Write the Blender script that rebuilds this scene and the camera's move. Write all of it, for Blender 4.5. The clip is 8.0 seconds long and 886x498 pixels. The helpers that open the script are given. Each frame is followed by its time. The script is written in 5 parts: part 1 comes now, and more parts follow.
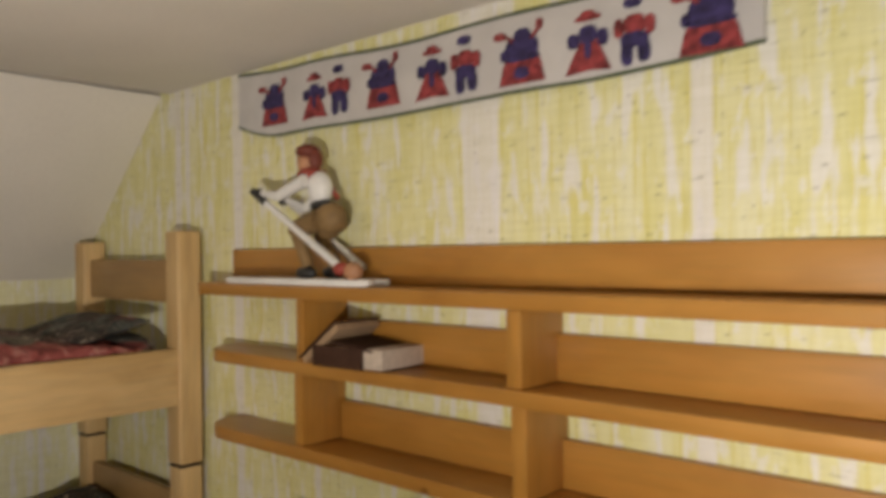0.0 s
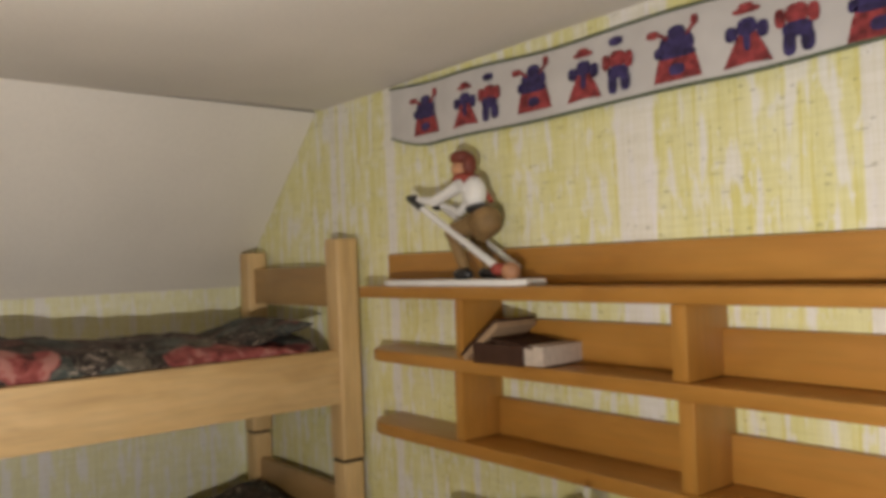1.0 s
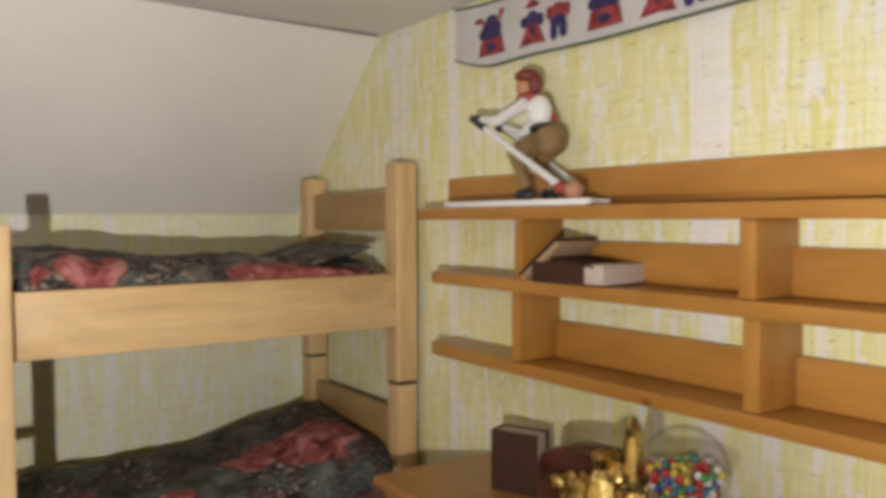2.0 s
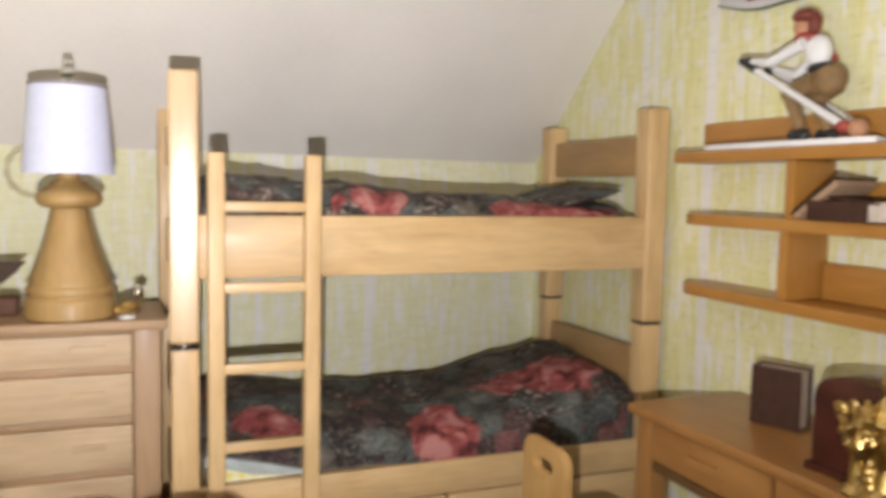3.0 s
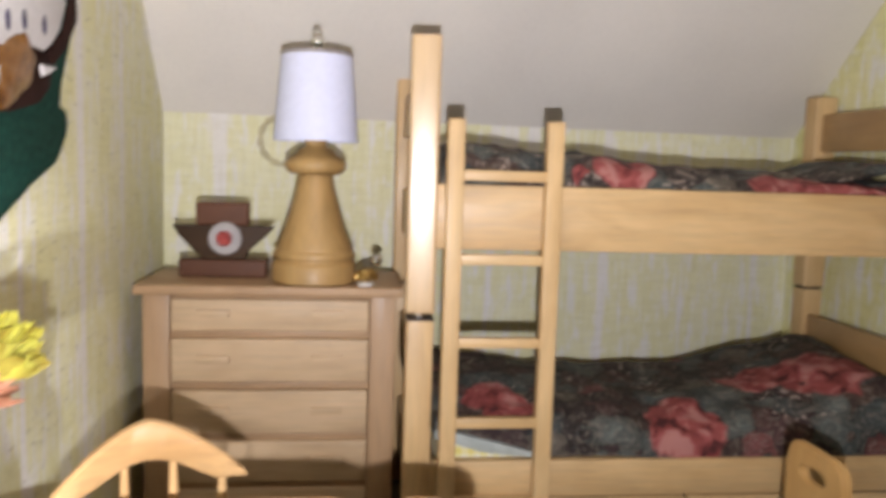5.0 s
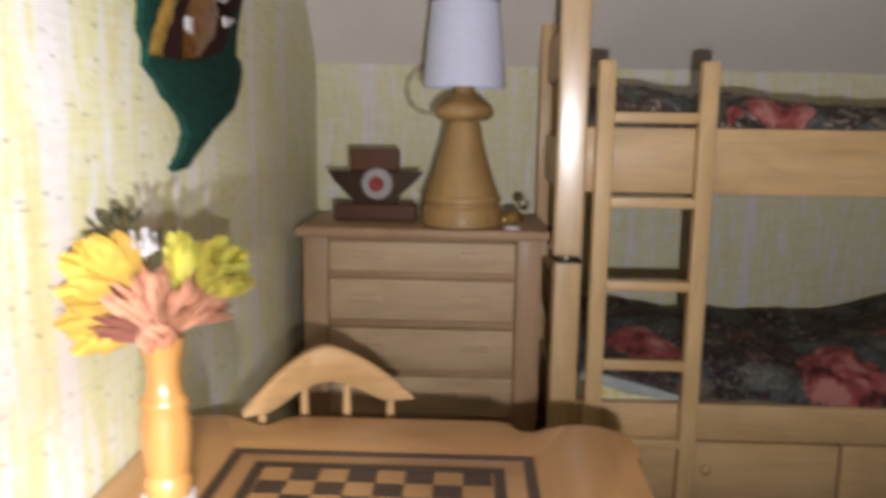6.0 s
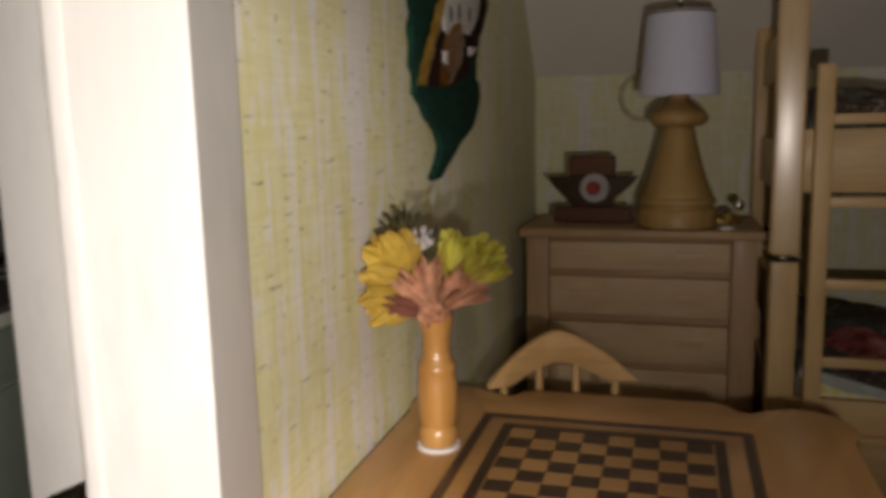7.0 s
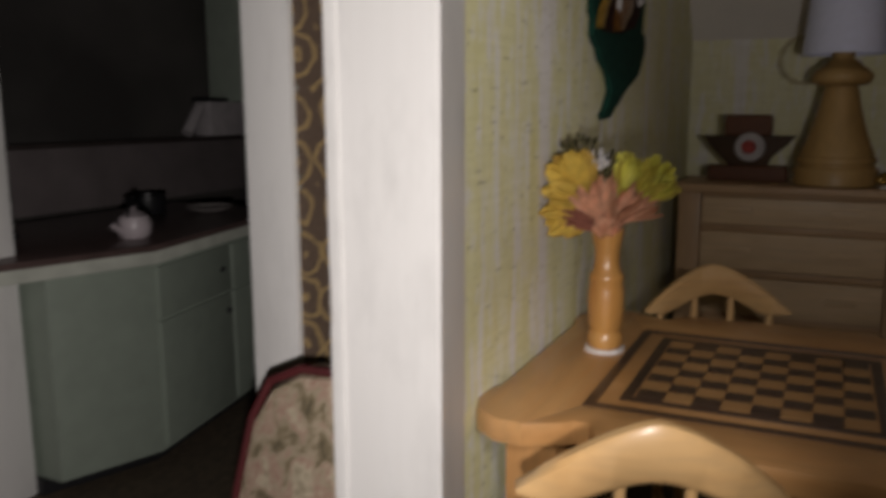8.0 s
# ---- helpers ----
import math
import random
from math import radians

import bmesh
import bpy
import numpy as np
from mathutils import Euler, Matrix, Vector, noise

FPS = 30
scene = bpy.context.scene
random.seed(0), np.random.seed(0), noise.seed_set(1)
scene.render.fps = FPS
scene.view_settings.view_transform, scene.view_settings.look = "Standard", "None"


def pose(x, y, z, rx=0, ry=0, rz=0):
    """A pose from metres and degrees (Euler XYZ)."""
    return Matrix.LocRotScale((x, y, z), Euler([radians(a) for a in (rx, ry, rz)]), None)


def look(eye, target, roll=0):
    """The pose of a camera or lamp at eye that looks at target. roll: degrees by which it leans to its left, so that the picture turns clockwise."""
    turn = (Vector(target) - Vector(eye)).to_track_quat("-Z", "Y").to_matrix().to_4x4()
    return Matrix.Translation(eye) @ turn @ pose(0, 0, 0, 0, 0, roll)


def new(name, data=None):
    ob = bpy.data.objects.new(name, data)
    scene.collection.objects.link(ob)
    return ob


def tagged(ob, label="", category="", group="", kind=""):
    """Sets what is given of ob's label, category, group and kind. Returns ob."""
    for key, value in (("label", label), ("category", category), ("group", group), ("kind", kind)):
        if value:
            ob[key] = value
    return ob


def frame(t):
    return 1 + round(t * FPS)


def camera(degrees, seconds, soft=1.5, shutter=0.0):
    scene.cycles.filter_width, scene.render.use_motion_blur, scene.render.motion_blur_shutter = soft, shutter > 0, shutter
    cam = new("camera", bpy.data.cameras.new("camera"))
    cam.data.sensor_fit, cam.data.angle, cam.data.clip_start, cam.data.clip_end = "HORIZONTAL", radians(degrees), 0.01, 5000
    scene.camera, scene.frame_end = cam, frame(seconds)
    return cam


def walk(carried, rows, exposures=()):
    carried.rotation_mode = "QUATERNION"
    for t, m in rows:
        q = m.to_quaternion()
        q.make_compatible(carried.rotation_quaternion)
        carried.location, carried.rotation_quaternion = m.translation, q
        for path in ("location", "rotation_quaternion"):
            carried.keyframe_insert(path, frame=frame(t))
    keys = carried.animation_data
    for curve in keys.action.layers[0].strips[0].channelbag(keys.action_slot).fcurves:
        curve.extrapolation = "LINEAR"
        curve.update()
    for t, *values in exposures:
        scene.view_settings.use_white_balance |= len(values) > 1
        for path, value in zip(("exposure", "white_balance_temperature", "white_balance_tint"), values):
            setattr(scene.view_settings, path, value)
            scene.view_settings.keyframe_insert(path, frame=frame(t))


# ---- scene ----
# Lengths are in the metres of the furnished attic; K scales the whole place.
K = 1.0
cam = camera(57.5, 8.0, soft=4.2, shutter=0.5)
PATH = [
    (0, (0.592, 0.814, 1.841), (-0.767, 2.282, 1.843), -0.8),
    (0.5, (0.402, 0.855, 1.702), (-1.015, 2.266, 1.727), -0.4),
    (1, (0.577, 0.682, 1.818), (-0.988, 1.927, 1.848), -2.2),
    (1.2, (0.559, 0.752, 1.799), (-1.014, 1.987, 1.779), -2.1),
    (2.5, (0.548, 0.496, 1.626), (-1.186, 1.486, 1.514), 1.1),
    (3, (0.577, 0.305, 1.569), (-1.274, 1.046, 1.414), 1.1),
    (3.5, (0.487, 0.301, 1.525), (-1.399, 0.939, 1.345), 1.8),
    (4, (0.459, 0.35, 1.586), (-1.439, 0.947, 1.385), 1.1),
    (4.5, (0.408, 0.352, 1.52), (-1.543, 0.732, 1.296), 0.4),
    (4.7, (0.386, 0.315, 1.537), (-1.578, 0.636, 1.336), 0.6),
    (5.8, (0.391, 0.194, 1.407), (-1.581, 0.185, 1.074), 2.8),
    (6, (0.45, 0.167, 1.473), (-1.522, 0.096, 1.151), 0.8),
    (6.5, (0.657, 0.122, 1.496), (-1.294, -0.201, 1.198), -0.6),
    (7, (0.753, 0.125, 1.499), (-1.143, -0.429, 1.19), -1.3),
    (7.5, (0.883, 0.113, 1.464), (-0.966, -0.581, 1.151), -0.4),
    (8, (1.04, 0.09, 1.364), (-0.741, -0.754, 1.026), -0.2),
]
EXPOSURES = [(0, -1.12, 7950, 10), (1.2, -1.15, 7600, 10), (2.5, -0.42, 6850, 11), (3.0, -0.32, 6750, 11), (4.7, -0.45, 6650, 13), (5.8, -1.33, 6700, 14), (6.5, -2.2, 7050, 13), (7, -3.28, 8050, 13), (7.5, -3.9, 7350, 12), (8, -3.92, 7350, 13)]
walk(cam, [(t, look([c * K for c in eye], [c * K for c in target], roll)) for t, eye, target, roll in PATH], EXPOSURES)

# ---- light: one small torch carried below the lens, set as four fixed spots that all burn at once along its way; the dim room around ----
world = bpy.data.worlds.new("dim_room")
world.use_nodes = True
world.node_tree.nodes["Background"].inputs[0].default_value = (0.75, 0.85, 1.0, 1)
world.node_tree.nodes["Background"].inputs[1].default_value = 0.003
scene.world = world
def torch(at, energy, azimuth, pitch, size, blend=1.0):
    """A fixed spot standing in for the carried torch at one place of its way; azimuth turns left from +y, pitch lifts
    it.
    """
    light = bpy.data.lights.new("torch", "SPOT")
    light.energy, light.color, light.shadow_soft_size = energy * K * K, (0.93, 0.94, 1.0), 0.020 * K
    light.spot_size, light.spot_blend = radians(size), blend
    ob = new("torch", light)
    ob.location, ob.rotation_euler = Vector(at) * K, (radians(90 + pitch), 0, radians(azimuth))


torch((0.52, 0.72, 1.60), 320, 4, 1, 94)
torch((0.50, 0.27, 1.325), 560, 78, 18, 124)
# added narrow spot, only to brighten the near chair and table edge
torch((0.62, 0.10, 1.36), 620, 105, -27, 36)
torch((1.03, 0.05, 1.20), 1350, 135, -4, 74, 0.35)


# ---- materials ----
def mat(name, rough=0.5, metal=0.0, color=(0.5, 0.5, 0.5)):
    m = bpy.data.materials.new(name)
    m.use_nodes = True
    b = m.node_tree.nodes["Principled BSDF"]
    b.inputs["Roughness"].default_value = rough
    b.inputs["Metallic"].default_value = metal
    b.inputs["Base Color"].default_value = (*color, 1)
    return m, m.node_tree, b


def node(nt, kind, **values):
    n = nt.nodes.new(kind)
    for k, v in values.items():
        n.inputs[k.replace("_", " ")].default_value = v
    return n


def coords(nt, scale=(1, 1, 1), wobble=True):
    """Object coordinates in the house's metres, scaled, shifted from object to object."""
    tc = nt.nodes.new("ShaderNodeTexCoord")
    mp = nt.nodes.new("ShaderNodeMapping")
    mp.inputs["Scale"].default_value = [s / K for s in scale]
    nt.links.new(tc.outputs["Object"], mp.inputs["Vector"])
    if not wobble:
        return mp.outputs[0]
    info = nt.nodes.new("ShaderNodeObjectInfo")
    mul = nt.nodes.new("ShaderNodeMath")
    mul.operation = "MULTIPLY"
    mul.inputs[1].default_value = 37.0
    nt.links.new(info.outputs["Random"], mul.inputs[0])
    add = nt.nodes.new("ShaderNodeVectorMath")
    add.operation = "ADD"
    nt.links.new(mp.outputs[0], add.inputs[0])
    nt.links.new(mul.outputs[0], add.inputs[1])
    return add.outputs[0]


def noise_tex(nt, vec, scale=1.0, detail=3.0, rough=0.5, distortion=0.0):
    n = node(nt, "ShaderNodeTexNoise", Scale=scale, Detail=detail, Roughness=rough, Distortion=distortion)
    nt.links.new(vec, n.inputs["Vector"])
    return n.outputs["Fac"]


def ramp(nt, fac, stops, mode="LINEAR"):
    r = nt.nodes.new("ShaderNodeValToRGB")
    r.color_ramp.interpolation = mode
    while len(r.color_ramp.elements) < len(stops):
        r.color_ramp.elements.new(0.5)
    for e, (p, c) in zip(r.color_ramp.elements, stops):
        e.position = p
        e.color = (*c, 1) if len(c) == 3 else c
    nt.links.new(fac, r.inputs["Fac"])
    return r.outputs["Color"]


def mix(nt, fac, a, b, mode="MIX"):
    m = nt.nodes.new("ShaderNodeMix")
    m.data_type, m.blend_type = "RGBA", mode
    for sock, v in ((m.inputs[0], fac), (m.inputs[6], a), (m.inputs[7], b)):
        if isinstance(v, bpy.types.NodeSocket):
            nt.links.new(v, sock)
        else:
            sock.default_value = v if isinstance(v, float) else (*v, 1)
    return m.outputs[2]


def math_node(nt, op, a, b=0.0):
    m = nt.nodes.new("ShaderNodeMath")
    m.operation = op
    for sock, v in ((m.inputs[0], a), (m.inputs[1], b)):
        if isinstance(v, bpy.types.NodeSocket):
            nt.links.new(v, sock)
        else:
            sock.default_value = v
    return m.outputs[0]


def bump(nt, b, height, strength=0.2, distance=0.0004):
    n = node(nt, "ShaderNodeBump", Strength=strength, Distance=distance * 12 * K)
    nt.links.new(height, n.inputs["Height"])
    nt.links.new(n.outputs[0], b.inputs["Normal"])


def wood(name, dark, light, along="x", rough=0.42, fine=1.0, coat=0.15):
    """Sawn and varnished wood with its grain along one axis."""
    m, nt, b = mat(name, rough)
    sc = {"x": (1.2, 14, 14), "y": (14, 1.2, 14), "z": (14, 14, 1.2)}[along]
    v = coords(nt, [s * fine for s in sc])
    grain = noise_tex(nt, v, 1.0, 4.0, 0.6, 0.8)
    v2 = coords(nt, [s * 5 * fine for s in sc])
    pores = noise_tex(nt, v2, 1.0, 2.0, 0.5)
    v3 = coords(nt, [2.2 if s < 2 else 5.5 for s in sc])
    cloud = noise_tex(nt, v3, 1.0, 3.0, 0.6, 0.4)
    mid = [(p + q) / 2 for p, q in zip(dark, light)]
    c = ramp(nt, grain, [(0.28, dark), (0.5, mid), (0.72, light)])
    c = mix(nt, 0.5, c, ramp(nt, pores, [(0.3, [q * 0.6 for q in dark]), (0.6, light)]), "MULTIPLY")
    c = mix(nt, 0.42, c, ramp(nt, cloud, [(0.34, [q * 0.88 for q in dark]), (0.5, mid), (0.66, [q * 1.06 for q in light])]))
    nt.links.new(c, b.inputs["Base Color"])
    r = nt.nodes.new("ShaderNodeMapRange")
    r.inputs["To Min"].default_value, r.inputs["To Max"].default_value = rough - 0.08, rough + 0.14
    nt.links.new(pores, r.inputs["Value"])
    nt.links.new(r.outputs[0], b.inputs["Roughness"])
    bump(nt, b, pores, 0.25, 0.0001)
    b.inputs["Coat Weight"].default_value = coat
    b.inputs["Coat Roughness"].default_value = 0.22
    return m


def wallpaper(name, u, yellow=1.0, slub=1.0):
    """Yellow streaked paper on off-white with short dark slubs; u: the axis that runs along the wall."""
    m, nt, b = mat(name, 0.78)
    def uv(a, z):
        return coords(nt, (a, 0.0, z) if u == "x" else (0.0, a, z), False)
    def over(c, mask, lo, hi, amount, tint):
        return mix(nt, math_node(nt, "MULTIPLY", ramp(nt, mask, [(lo, (0, 0, 0)), (hi, (1, 1, 1))]), amount), c, tint)
    def faded(r, g, b):
        return tuple(p + (q - p) * yellow for p, q in zip((0.77, 0.76, 0.62), (r, g, b)))
    weft = noise_tex(nt, uv(5, 80), 1.0, 2.0, 0.6)
    streak = noise_tex(nt, uv(110, 3.0), 1.0, 2.0, 0.5)
    # a lime yellow ground that comes and goes, fine upright lines, then torn off-white bars
    c = ramp(nt, noise_tex(nt, uv(9, 2.2), 1.0, 2.0, 0.5), [(0.34, faded(0.70, 0.665, 0.27)), (0.50, faded(0.745, 0.715, 0.37)), (0.66, faded(0.77, 0.75, 0.50))])
    c = over(c, noise_tex(nt, uv(62, 2.8), 1.0, 1.0, 0.4), 0.56, 0.66, 0.7, faded(0.67, 0.60, 0.13))
    c = over(c, noise_tex(nt, uv(48, 7.0), 1.0, 2.0, 0.6), 0.60, 0.65, 0.55, faded(0.66, 0.60, 0.16))
    c = over(c, noise_tex(nt, uv(24, 4.2), 1.0, 2.0, 0.5), 0.55, 0.61, 0.85, (0.79, 0.775, 0.76))
    c = over(c, noise_tex(nt, uv(33, 13.0), 1.0, 3.0, 0.6), 0.575, 0.62, 0.75, (0.79, 0.775, 0.72))
    c = over(c, noise_tex(nt, uv(10, 0.22), 1.0, 1.0, 0.4), 0.63, 0.65, 0.8, (0.79, 0.765, 0.78))
    c = mix(nt, 0.22, c, ramp(nt, weft, [(0.38, (0.70, 0.68, 0.55)), (0.60, (1, 1, 1))]), "MULTIPLY")
    c = mix(nt, 0.25, c, ramp(nt, streak, [(0.38, (0.76, 0.74, 0.52)), (0.54, (1, 1, 1))]), "MULTIPLY")
    # slubs: short dark flecks, some drawn out along the weft
    for a, z, hi, k in ((6.0, 42, 0.15, 0.6), (13, 28, 0.15, 0.75), (26, 22, 0.13, 0.7), (36, 44, 0.14, 0.6)):
        d = node(nt, "ShaderNodeTexVoronoi", Scale=1.0)
        nt.links.new(uv(a, z), d.inputs["Vector"])
        f = ramp(nt, d.outputs["Distance"], [(hi * 0.45, (1, 1, 1)), (hi, (0, 0, 0))])
        c = mix(nt, math_node(nt, "MULTIPLY", f, k * slub), c, (0.13, 0.11, 0.05))
    nt.links.new(c, b.inputs["Base Color"])
    bump(nt, b, math_node(nt, "ADD", weft, streak), 0.3, 0.00012)
    return m


def plaster(name, color, rough=0.85, stain=0.1):
    m, nt, b = mat(name, rough)
    big = noise_tex(nt, coords(nt, (1.1, 1.1, 1.1)), 1.0, 3.0)
    fine = noise_tex(nt, coords(nt, (60, 60, 60)), 1.0, 3.0)
    low = [q * (1 - stain) for q in color]
    c = ramp(nt, big, [(0.35, low), (0.62, color)])
    c = mix(nt, 0.12, c, ramp(nt, fine, [(0.3, [q * 0.7 for q in color]), (0.6, color)]))
    nt.links.new(c, b.inputs["Base Color"])
    bump(nt, b, fine, 0.2, 0.00008)
    return m


def chintz(name, spots, base=((0.032, 0.022, 0.018), (0.072, 0.043, 0.034))):
    """Dark flowered cotton: grey-green leaves, pale sprays, red blooms at the given places."""
    m, nt, b = mat(name, 0.85)
    pos = coords(nt, (1, 1, 1), False)
    wob = node(nt, "ShaderNodeTexNoise", Scale=7.0, Detail=3.0)
    nt.links.new(pos, wob.inputs["Vector"])
    off = nt.nodes.new("ShaderNodeVectorMath")
    off.operation = "MULTIPLY_ADD"
    off.inputs[1].default_value = (0.20, 0.20, 0.20)
    nt.links.new(wob.outputs["Color"], off.inputs[0])
    nt.links.new(pos, off.inputs[2])
    p = off.outputs[0]
    vor = node(nt, "ShaderNodeTexVoronoi", Scale=8.5, Randomness=1.0)
    nt.links.new(p, vor.inputs["Vector"])
    sep = nt.nodes.new("ShaderNodeSeparateColor")
    nt.links.new(vor.outputs["Color"], sep.inputs[0])
    c = ramp(nt, sep.outputs[0], [(0.0, base[0]), (0.22, base[1]), (0.36, (0.070, 0.086, 0.080)), (0.52, (0.050, 0.026, 0.026)),
                                  (0.60, (0.105, 0.120, 0.108)), (0.72, (0.085, 0.042, 0.038)), (0.80, (0.15, 0.13, 0.10)), (0.87, (0.055, 0.066, 0.064)), (0.95, (0.20, 0.07, 0.065))], "CONSTANT")
    edge = ramp(nt, vor.outputs["Distance"], [(0.25, (1, 1, 1)), (0.75, (0.36, 0.31, 0.29))])
    c = mix(nt, 0.8, c, edge, "MULTIPLY")
    hatch = math_node(nt, "SINE", math_node(nt, "MULTIPLY", vor.outputs["Distance"], 34.0))
    c = mix(nt, 0.55, c, ramp(nt, hatch, [(0.35, (0.45, 0.42, 0.42)), (0.75, (1.25, 1.25, 1.22))]), "MULTIPLY")
    veins = noise_tex(nt, p, 42.0, 3.0, 0.7)
    c = mix(nt, math_node(nt, "MULTIPLY", ramp(nt, veins, [(0.52, (0, 0, 0)), (0.61, (1, 1, 1))]), 0.45), c, (0.22, 0.18, 0.145))
    sprig = node(nt, "ShaderNodeTexVoronoi", Scale=24.0)
    nt.links.new(p, sprig.inputs["Vector"])
    sel = noise_tex(nt, pos, 3.1, 1.0)
    k = math_node(nt, "MULTIPLY", ramp(nt, sprig.outputs["Distance"], [(0.22, (1, 1, 1)), (0.34, (0, 0, 0))]), ramp(nt, sel, [(0.50, (0, 0, 0)), (0.56, (1, 1, 1))]))
    c = mix(nt, math_node(nt, "MULTIPLY", k, 0.6), c, (0.46, 0.37, 0.31))
    petals = noise_tex(nt, p, 13.0, 2.0)
    bloom = ramp(nt, petals, [(0.34, (0.055, 0.010, 0.010)), (0.43, (0.20, 0.038, 0.035)), (0.53, (0.29, 0.070, 0.064)), (0.63, (0.40, 0.17, 0.15))])
    for (x, y, z), r in spots:
        dist = nt.nodes.new("ShaderNodeVectorMath")
        dist.operation = "DISTANCE"
        nt.links.new(p, dist.inputs[0])
        dist.inputs[1].default_value = (x + 0.10, y + 0.10, z + 0.10)
        k = ramp(nt, math_node(nt, "DIVIDE", dist.outputs["Value"], r), [(0.86, (1, 1, 1)), (0.98, (0, 0, 0))])
        c = mix(nt, k, c, bloom)
    nt.links.new(c, b.inputs["Base Color"])
    weave = noise_tex(nt, pos, 90.0, 2.0)
    bump(nt, b, weave, 0.3, 0.0001)
    b.inputs["Sheen Weight"].default_value = 0.0
    return m


def gingham(name):
    m, nt, b = mat(name, 0.9)
    v = coords(nt, (1, 1, 1), False)
    sep = nt.nodes.new("ShaderNodeSeparateXYZ")
    nt.links.new(v, sep.inputs[0])
    total = None
    for k in range(3):
        w = math_node(nt, "GREATER_THAN", math_node(nt, "SINE", math_node(nt, "MULTIPLY", sep.outputs[k], 130.0)), 0.0)
        total = w if total is None else math_node(nt, "ADD", total, w)
    c = ramp(nt, math_node(nt, "DIVIDE", total, 3.0), [(0.0, (0.82, 0.80, 0.66)), (0.34, (0.80, 0.74, 0.40)), (0.8, (0.76, 0.67, 0.22))], "CONSTANT")
    nt.links.new(c, b.inputs["Base Color"])
    return m


def damask(name):
    """Brown paper with rows of tan scrolls."""
    m, nt, b = mat(name, 0.6)
    v = coords(nt, (0, 8.0, 8.0), False)
    n = node(nt, "ShaderNodeTexNoise", Scale=2.2, Detail=1.0)
    nt.links.new(v, n.inputs["Vector"])
    bend = nt.nodes.new("ShaderNodeVectorMath")
    bend.operation = "MULTIPLY_ADD"
    bend.inputs[1].default_value = (0.28, 0.28, 0.28)
    nt.links.new(n.outputs["Color"], bend.inputs[0])
    nt.links.new(v, bend.inputs[2])
    vor = node(nt, "ShaderNodeTexVoronoi", Scale=1.0, Randomness=0.30)
    nt.links.new(bend.outputs[0], vor.inputs["Vector"])
    rings = math_node(nt, "SINE", math_node(nt, "MULTIPLY", vor.outputs["Distance"], 19.0))
    c = ramp(nt, rings, [(0.30, (0.125, 0.085, 0.060)), (0.62, (0.18, 0.125, 0.08)), (0.80, (0.36, 0.25, 0.115))])
    grain = noise_tex(nt, v, 14.0, 3.0, 0.6)
    c = mix(nt, 0.5, c, ramp(nt, grain, [(0.35, (0.35, 0.32, 0.30)), (0.6, (1, 1, 1))]), "MULTIPLY")
    nt.links.new(c, b.inputs["Base Color"])
    return m


def tapestry(name):
    m, nt, b = mat(name, 0.9)
    n = noise_tex(nt, coords(nt, (13, 13, 9)), 1.0, 5.0, 0.7, 0.6)
    c = ramp(nt, n, [(0.36, (0.09, 0.075, 0.045)), (0.44, (0.22, 0.17, 0.10)), (0.49, (0.42, 0.35, 0.25)), (0.54, (0.33, 0.19, 0.145)), (0.59, (0.52, 0.44, 0.32)), (0.66, (0.15, 0.125, 0.07))])
    nt.links.new(c, b.inputs["Base Color"])
    return m


def plain(name, color, rough=0.5, metal=0.0, vary=0.12, scale=14.0, bumpy=0.15):
    m, nt, b = mat(name, rough, metal)
    n = noise_tex(nt, coords(nt, (scale, scale, scale)), 1.0, 3.0)
    c = ramp(nt, n, [(0.3, [q * (1 - vary) for q in color]), (0.7, [min(1, q * (1 + vary)) for q in color])])
    nt.links.new(c, b.inputs["Base Color"])
    fine = noise_tex(nt, coords(nt, (scale * 6,) * 3), 1.0, 2.0)
    r = nt.nodes.new("ShaderNodeMapRange")
    r.inputs["To Min"].default_value, r.inputs["To Max"].default_value = max(0.03, rough - 0.08), min(1, rough + 0.1)
    nt.links.new(fine, r.inputs["Value"])
    nt.links.new(r.outputs[0], b.inputs["Roughness"])
    if bumpy:
        bump(nt, b, fine, bumpy, 0.0001)
    return m


def petals(name, color, vary=0.15):
    """Thin dried petals: streaked from base to tip and partly seen through."""
    m, nt, b = mat(name, 0.7)
    n = noise_tex(nt, coords(nt, (26, 26, 26)), 1.0, 3.0, 0.6)
    c = ramp(nt, n, [(0.3, [q * (1 - vary) for q in color]), (0.7, [min(1, q * (1 + vary)) for q in color])])
    geo = nt.nodes.new("ShaderNodeNewGeometry")
    c = mix(nt, 1.0, c, ramp(nt, geo.outputs["Random Per Island"], [(0.0, (0.58, 0.48, 0.42)), (0.40, (0.92, 0.88, 0.85)), (1.0, (1, 1, 1))]), "MULTIPLY")
    nt.links.new(c, b.inputs["Base Color"])
    t_ = nt.nodes.new("ShaderNodeBsdfTranslucent")
    nt.links.new(c, t_.inputs["Color"])
    mx = nt.nodes.new("ShaderNodeMixShader")
    mx.inputs[0].default_value = 0.12
    nt.links.new(b.outputs[0], mx.inputs[1])
    nt.links.new(t_.outputs[0], mx.inputs[2])
    nt.links.new(mx.outputs[0], nt.nodes["Material Output"].inputs["Surface"])
    return m


